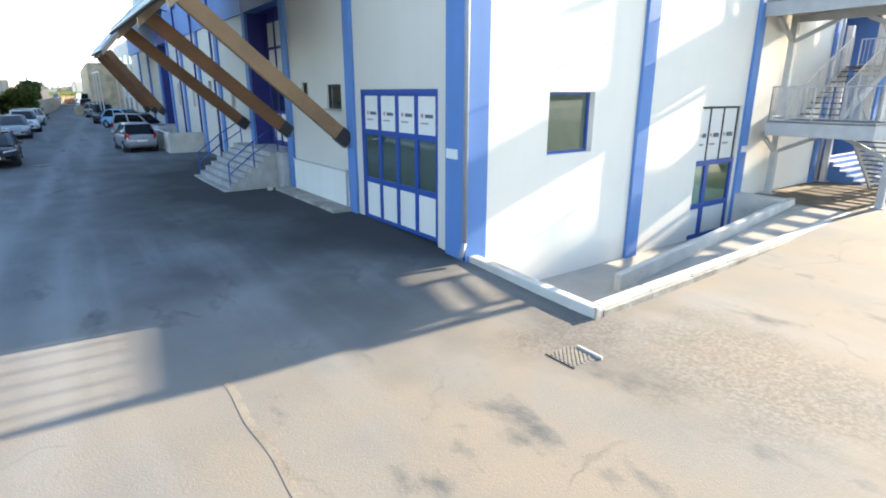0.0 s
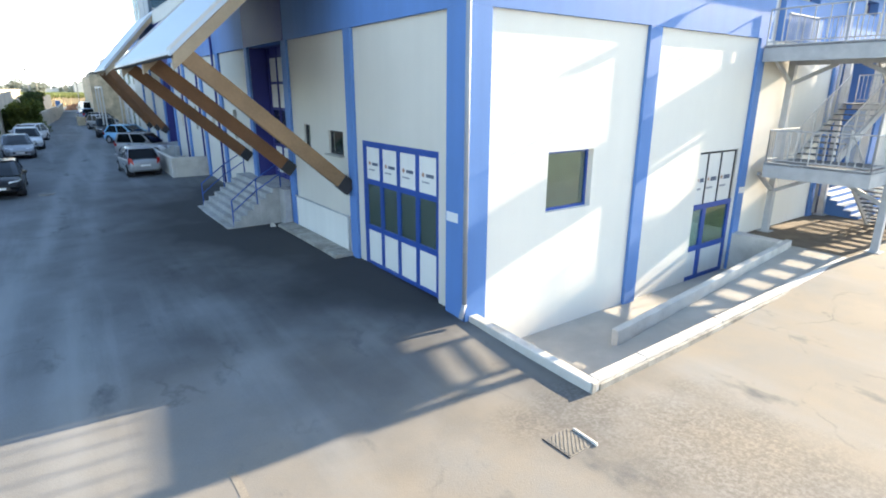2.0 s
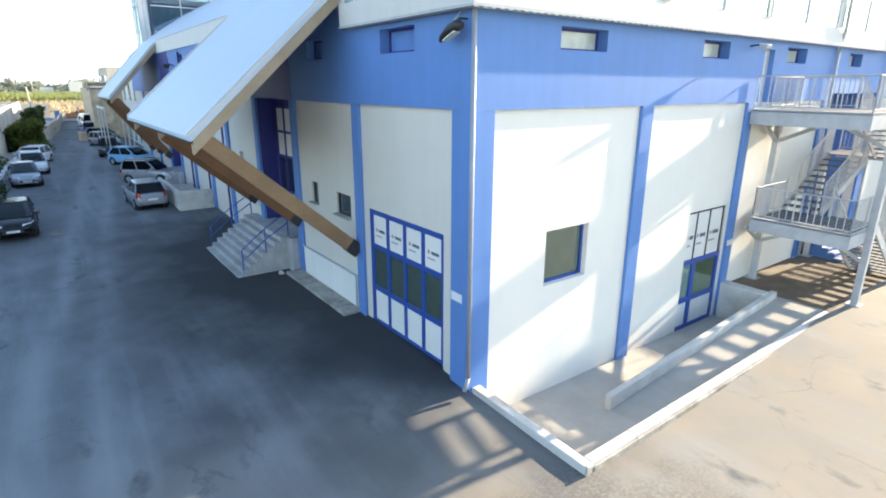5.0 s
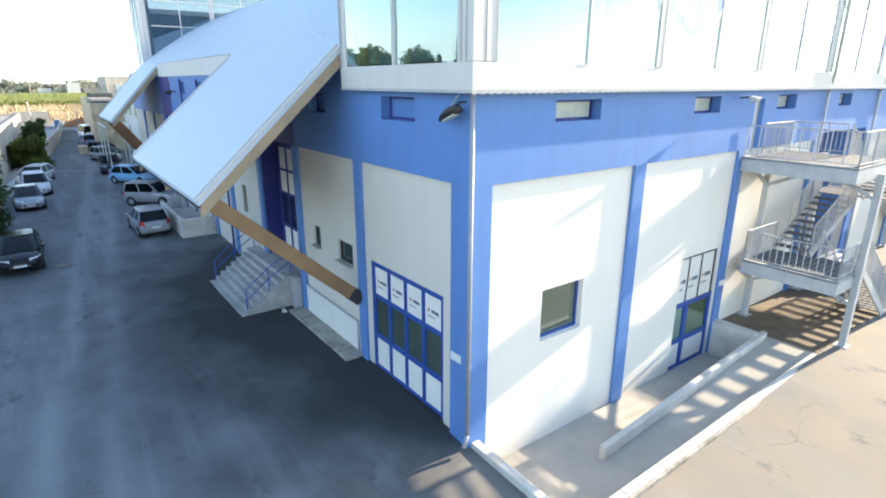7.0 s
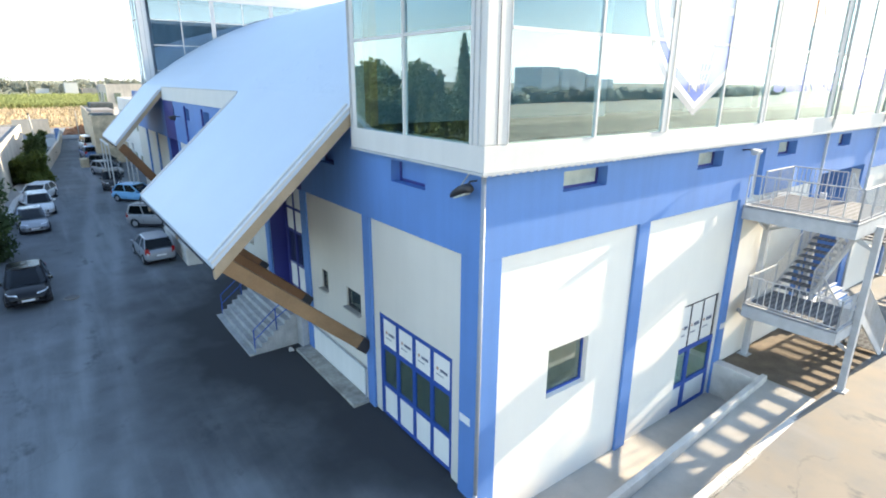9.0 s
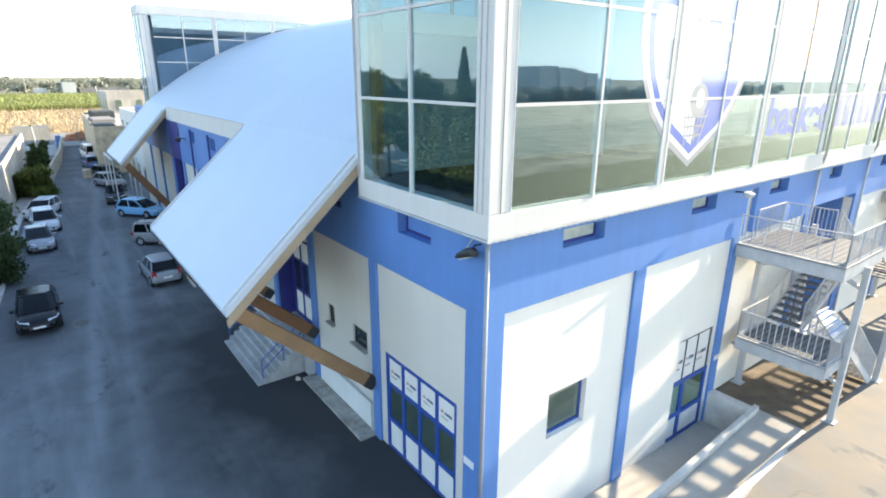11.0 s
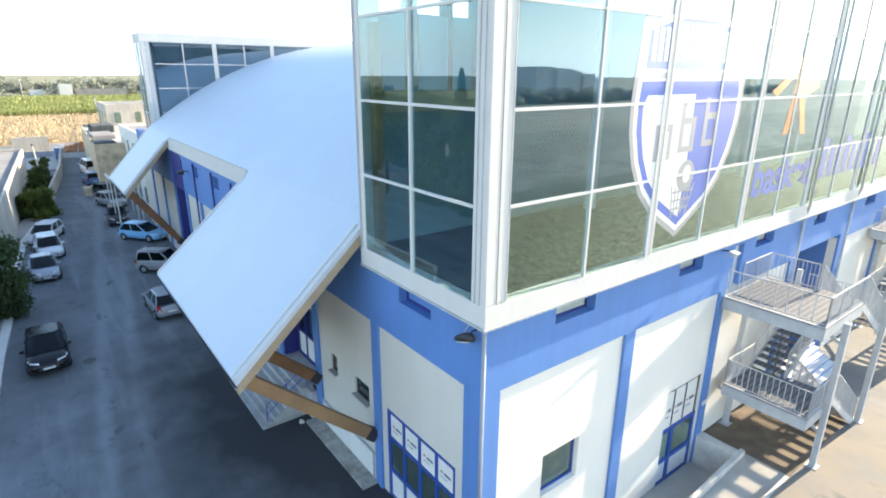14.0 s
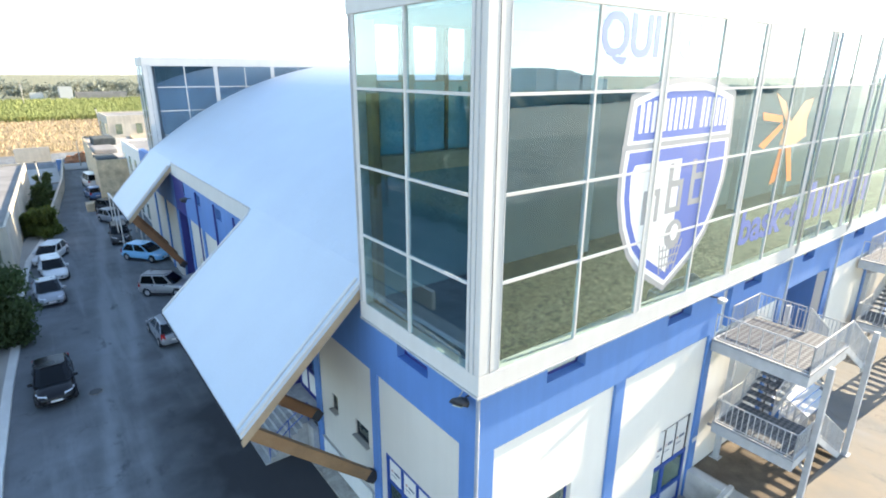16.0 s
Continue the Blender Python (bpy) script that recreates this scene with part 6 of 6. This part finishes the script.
def block(name, x0, y0, x1, y1, h, wall, label, rows=0, cols=0, parapet=0.3, roofmat=None, turn=0.0):
    b = thing(name, (x0, y0, 0), label, "building")
    part("wall", MB().box(x0, y0, -0.2, x1, y1, h), wall, b)
    part("roof", MB().box(x0 + 0.25, y0 + 0.25, h, x1 - 0.25, y1 - 0.25, h + 0.05), roofmat or M_GREYROOF, b)
    rim = MB().box(x0, y0, h + 0.004, x1, y0 + 0.2, h + parapet).box(x0, y1 - 0.2, h + 0.004, x1, y1, h + parapet).box(x0, y0 + 0.2, h + 0.004, x0 + 0.2, y1 - 0.2, h + parapet).box(x1 - 0.2, y0 + 0.2, h + 0.004, x1, y1 - 0.2, h + parapet)
    part("parapet", rim, wall, b)
    for r in range(rows):
        for c in range(cols):
            for face in (0, 1):
                u0, u1 = (x0, x1) if face == 0 else (y0, y1)
                u = u0 + (u1 - u0) * (c + 0.35) / cols
                w = (u1 - u0) / cols * 0.32
                z = h * (r + 0.35) / rows
                zt = z + h / rows * 0.4
                m = MB().box(u, y0 - 0.06, z, u + w, y0 - 0.01, zt) if face == 0 else MB().box(x0 - 0.06, u, z, x0 - 0.01, u + w, zt)
                part("window", m, M_DARKGLASS, b)
    b.rotation_euler = (0, 0, radians(turn))
    return b


block("stone_building", -1.6, 69.8, 5.4, 101.5, 5.4, M_STONEWALL, "tawny stone block building with a flat cluttered roof", 0, 0, turn=-2, roofmat=M_YARD)
tagged(part("low_wall", MB().box(-3.6, 67.6, -0.1, -2.1, 69.3, 0.9), M_STONEWALL, bevel=0.03), "low tawny stone wall end at the street", "wall", kind="structure")
block("tall_house", 3.6, 101.5, 13.0, 114.0, 8.6, M_CREAM, "tall cream house behind the stone building", 2, 3)
block("hall_annex", 0.8, 47.2, 20.0, 64.9, 8.0, M_WHITE, "white rendered annex behind the hall", 2, 5)
block("low_house", -20.8, 45.4, -10.45, 83.5, 4.0, M_CREAM, "low cream house with a flat grey roof", 1, 5, turn=-2.7)
block("white_shed", 12.4, 398.0, 19.0, 410.0, 7.0, M_FAR, "distant white shed beyond the field", 0, 0)
block("long_shed", 21.0, 400.0, 48.0, 412.0, 3.8, M_GREYROOF, "distant long grey shed beyond the field", 0, 0)
block("far_house", -2.0, 404.0, 4.5, 414.0, 3.6, M_FAR, "distant pale low house beyond the field", 0, 0)
for x0, x1, y1, h in ((250, 266, -238, 18.5), (267, 282, -236, 17.5), (283, 294, -240, 16.0), (295, 306, -238, 14.5), (311, 332, -246, 11.5)):
    block("apartment_block", x0, -262.0, x1, y1, h, M_HAZED, "distant apartment block beyond the meadow, paled for haze", 5, 4)

# left edge of the street: kerb, pavement and garden walls
EDGE = [(-11.5, -11.0), (-11.1, 16.6), (-10.78, 24.8), (-10.43, 30.4), (-10.26, 37.7), (-9.44, 49.2), (-7.2, 61.7), (-4.97, 82.2), (-3.63, 104.5)]
def uphill(x, y):
    """Size and centre shift of a thing that stands on the climbing street."""
    k = 1 - float(np.interp(y, (14.0, 23.6, 67.2, 141.7), (0.0, 0.42, 1.26, 2.04))) / 13.5
    return k, -7.85 + (x + 7.85) * k, -8.6 + (y + 8.6) * k


PAVE = [uphill(x, y)[1:] for x, y in EDGE[:7]]
M_KERB = surface("white_kerb", (0.68, 0.67, 0.64), 0.85, scale=0.8, vary=0.1, fine=20, bump=0.2, spots=0.3, spot_color=(0.45, 0.42, 0.38))
pv = thing("pavement", (-11.6, 20, 0), "pale concrete pavement with a raised kerb", "pavement", kind="structure")
for (xa, ya), (xb, yb) in list(zip(PAVE, PAVE[1:])):
    n = max(1, int((yb - ya) / 3))
    for i in range(n):
        p0, p1 = (xa + (xb - xa) * i / n, ya + (yb - ya) * i / n), (xa + (xb - xa) * (i + 1) / n, ya + (yb - ya) * (i + 1) / n)
        g0, g1 = ground_z(*p0), ground_z(*p1)
        part("kerb_stone", MB().hexa([(p0[0] - 0.42, p0[1], g0 - 0.2), (p0[0], p0[1], g0 - 0.2), (p1[0], p1[1] - 0.01, g1 - 0.2), (p1[0] - 0.42, p1[1] - 0.01, g1 - 0.2)],
                                     [(p0[0] - 0.42, p0[1], g0 + 0.16), (p0[0], p0[1], g0 + 0.16), (p1[0], p1[1] - 0.01, g1 + 0.16), (p1[0] - 0.42, p1[1] - 0.01, g1 + 0.16)]), M_KERB, pv, bevel=0.02)
        part("slab", MB().hexa([(p0[0] - 1.6, p0[1], g0 - 0.2), (p0[0] - 0.4205, p0[1], g0 - 0.2), (p1[0] - 0.4205, p1[1] - 0.01, g1 - 0.2), (p1[0] - 1.6, p1[1] - 0.01, g1 - 0.2)],
                               [(p0[0] - 1.6, p0[1], g0 + 0.14), (p0[0] - 0.4205, p0[1], g0 + 0.14), (p1[0] - 0.4205, p1[1] - 0.01, g1 + 0.14), (p1[0] - 1.6, p1[1] - 0.01, g1 + 0.14)]), M_YARD, pv)
gw = thing("garden_wall", (-7.6, 60, 0), "pale rendered garden wall along the street", "wall", kind="structure")
for (xa, ya), (xb, yb) in list(zip(EDGE, EDGE[1:]))[6:]:
    part("wall", MB().hexa([(xa - 0.25, ya, -0.1), (xa, ya, -0.1), (xb, yb, -0.1), (xb - 0.25, yb, -0.1)], [(xa - 0.25, ya, 1.7), (xa, ya, 1.7), (xb, yb, 1.9), (xb - 0.25, yb, 1.9)]), M_CREAM, gw)
part("cross_wall", MB().box(-10.2, 112.0, -0.1, -5.0, 112.35, 3.2), M_CREAM, gw)
part("cross_wall", MB().box(-12.6, 20.0, -0.1, -12.3, 43.0, 1.3), M_CREAM, gw)
tagged(part("yard_slab", MB().box(-9.8, 92.0, -0.1, -4.7, 112.0, 0.06), M_YARD), "pale concrete yard behind the garden wall", "yard", kind="structure")


def pole(name, at, h, r, material, label, lean=0.0, category="pole"):
    x, y = at
    p = thing(name, (x, y, 0), label, category)
    part("shaft", MB().tube((x, y, -0.1), (x + lean, y, h), r, 8, r * 0.7), material, p, smooth=True)
    part("cap", MB().tube((x + lean, y, h), (x + lean, y, h + 0.15), r * 1.1, 8), M_DKMETAL, p)
    return p


pole("utility_pole", (-7.3, 70.0), 6.0, 0.11, M_CONC, "leaning pale concrete utility pole", -0.3)
pole("utility_pole", (3.9, 112.0), 9.6, 0.14, M_CONC, "tall pale utility pole at the street's end", -0.7)
pole("utility_pole", (-6, 330.0), 11, 0.2, M_CONC, "distant pale utility pole in the field")
pole("utility_pole", (-1.0, 108.0), 4.5, 0.09, M_CONC, "thin pale post at the street's end")
tagged(part("portable_toilet", MB().box(-4.6, 104.0, 0, -3.9, 104.8, 1.9), P_VANBLUE, bevel=0.05), "blue cabin standing at the street's end", "cabin")
soil = MB()
rng = np.random.default_rng(9)
for k in range(60):
    a, b = rng.random() * 2 - 1, rng.random() * 2 - 1
    h = max(0.1, 1.3 * (1 - a * a) * (1 - b * b) + 0.15 * rng.normal())
    x, y = 0.3 + a * 3.2, 117 + b * 3
    soil.tube((x, y, -0.1), (x + 0.1 * rng.normal(), y, h), 0.9 + 0.3 * rng.random(), 7, 0.25)
M_SOIL = surface("red_soil", (0.35, 0.15, 0.07), 0.95, scale=1.5, vary=0.25, fine=8, bump=0.6)
tagged(part("soil_heap", soil, M_SOIL), "heap of reddish soil at the street's end", "heap", kind="stuff")
apron = MB().box(-4.6, 104.2, 0.02, 1.0, 112.0, 0.05)
tagged(part("concrete_apron", apron, M_YARD), "pale concrete apron at the street's end", "paving", kind="structure")
# white steel frame on the far corner of the hall
fr = thing("steel_frame", (-2.6, 47, 0), "thin white steel frame beside the hall's far end", "frame")
for x in (-2.4, -0.5):
    for y in (47.5, 50.5, 53.5):
        part("post", MB().box(x - 0.05, y - 0.05, 0, x + 0.05, y + 0.05, 4.4), M_ALU, fr)
    part("rail_beam", MB().box(x - 0.06, 47.4, 4.4, x + 0.06, 53.6, 4.55), M_ALU, fr)
# clutter on the stone building's roof
M_TARP = surface("dark_tarpaulin", (0.06, 0.07, 0.07), 0.95, scale=1.5, vary=0.4, fine=6, bump=0.6)
crate = thing("roof_clutter", (-0.5, 82, 5.25), "dark tarpaulins and boxes on the flat roof", "clutter")
for k, (x, y, w, d, h) in enumerate([(-1.4, 71.5, 2.4, 4.5, 0.5), (-0.9, 79, 2.8, 6, 0.7), (0.0, 89, 3.0, 5, 1.2)]):
    part("box", MB().box(x, y, 5.25, x + w, y + d, 5.25 + h), M_TARP if k != 1 else M_GREYROOF, crate, bevel=0.15)

# tall green crop and dry stalks in the fields beyond the street
M_CROP = surface("crop_leaves", (0.28, 0.3, 0.1), 0.8, scale=0.15, vary=0.3, fine=2, bump=0.1)
M_STALK = surface("dry_stalks", (0.46, 0.36, 0.22), 0.9, scale=0.2, vary=0.3, fine=2, bump=0.1)


def crop(name, seed, x0, x1, y0, y1, tall, count, size, material, label, front):
    """Upright pointed leaves over a field, a share of them along its near edge."""
    rng = np.random.default_rng(seed)
    n0 = int(count * front)
    y = np.concatenate([y0 + 2.0 * rng.random(n0), y0 + (y1 - y0) * rng.random(count - n0) ** 1.3])
    x = x0 + (x1 - x0) * rng.random(count)
    h = tall * (0.6 + 0.5 * rng.random(count))
    a, w = rng.random(count) * math.pi, size * (0.6 + 0.8 * rng.random(count))
    lean = rng.normal(size=(count, 2)) * 0.25 * tall
    m = MB()
    v = np.stack([np.stack([x - w * np.cos(a), y - w * np.sin(a), np.zeros(count)], 1), np.stack([x + w * np.cos(a), y + w * np.sin(a), np.zeros(count)], 1),
                  np.stack([x + lean[:, 0] + 0.4 * w * np.cos(a), y + lean[:, 1], h], 1), np.stack([x + lean[:, 0] - 0.4 * w * np.cos(a), y + lean[:, 1], h], 1)], 1)
    m.v = [tuple(p) for p in v.reshape(-1, 3).tolist()]
    m.f = [(4 * i, 4 * i + 1, 4 * i + 2, 4 * i + 3) for i in range(count)]
    return tagged(part(name, m, material), label, "crop", kind="stuff")


crop("green_crop", 51, -140, 110, 226, 385, 1.9, 30000, 0.35, M_CROP, "tall green crop in the field beyond the street", 0.2)
crop("dry_stalks", 52, -90, 80, 133, 225, 0.8, 11000, 0.14, M_STALK, "dry tawny stalks left standing in the field", 0.02)

# ---- the street's things stand on the climbing ground ----
STREET = ("car", "pine_tree", "fig_tree", "shrub", "tall_hedge", "stone_building", "low_wall", "tall_house", "low_house", "white_shed", "long_shed", "far_house",
          "garden_wall", "yard_slab", "utility_pole", "portable_toilet", "soil_heap", "concrete_apron", "steel_frame", "roof_clutter", "green_crop", "dry_stalks", "far_woods")
for ob in [o for o in bpy.data.objects if o.parent is None and o.name.split(".")[0] in STREET]:
    kind_of = ob.name.split(".")[0]
    low = ob.location if ob.data is None else ob.location + Vector((sum(c[i] for c in ob.bound_box) / 8 for i in range(3)))
    k, _, _ = uphill(low.x, low.y)
    z = 0.0 if kind_of in ("car", "pine_tree", "fig_tree", "shrub", "tall_hedge") else ob.location.z
    ob.location = (-7.85 + (ob.location.x + 7.85) * k, -8.6 + (ob.location.y + 8.6) * k, 13.5 + (z - 13.5) * k)
    ob.scale = ob.scale * k
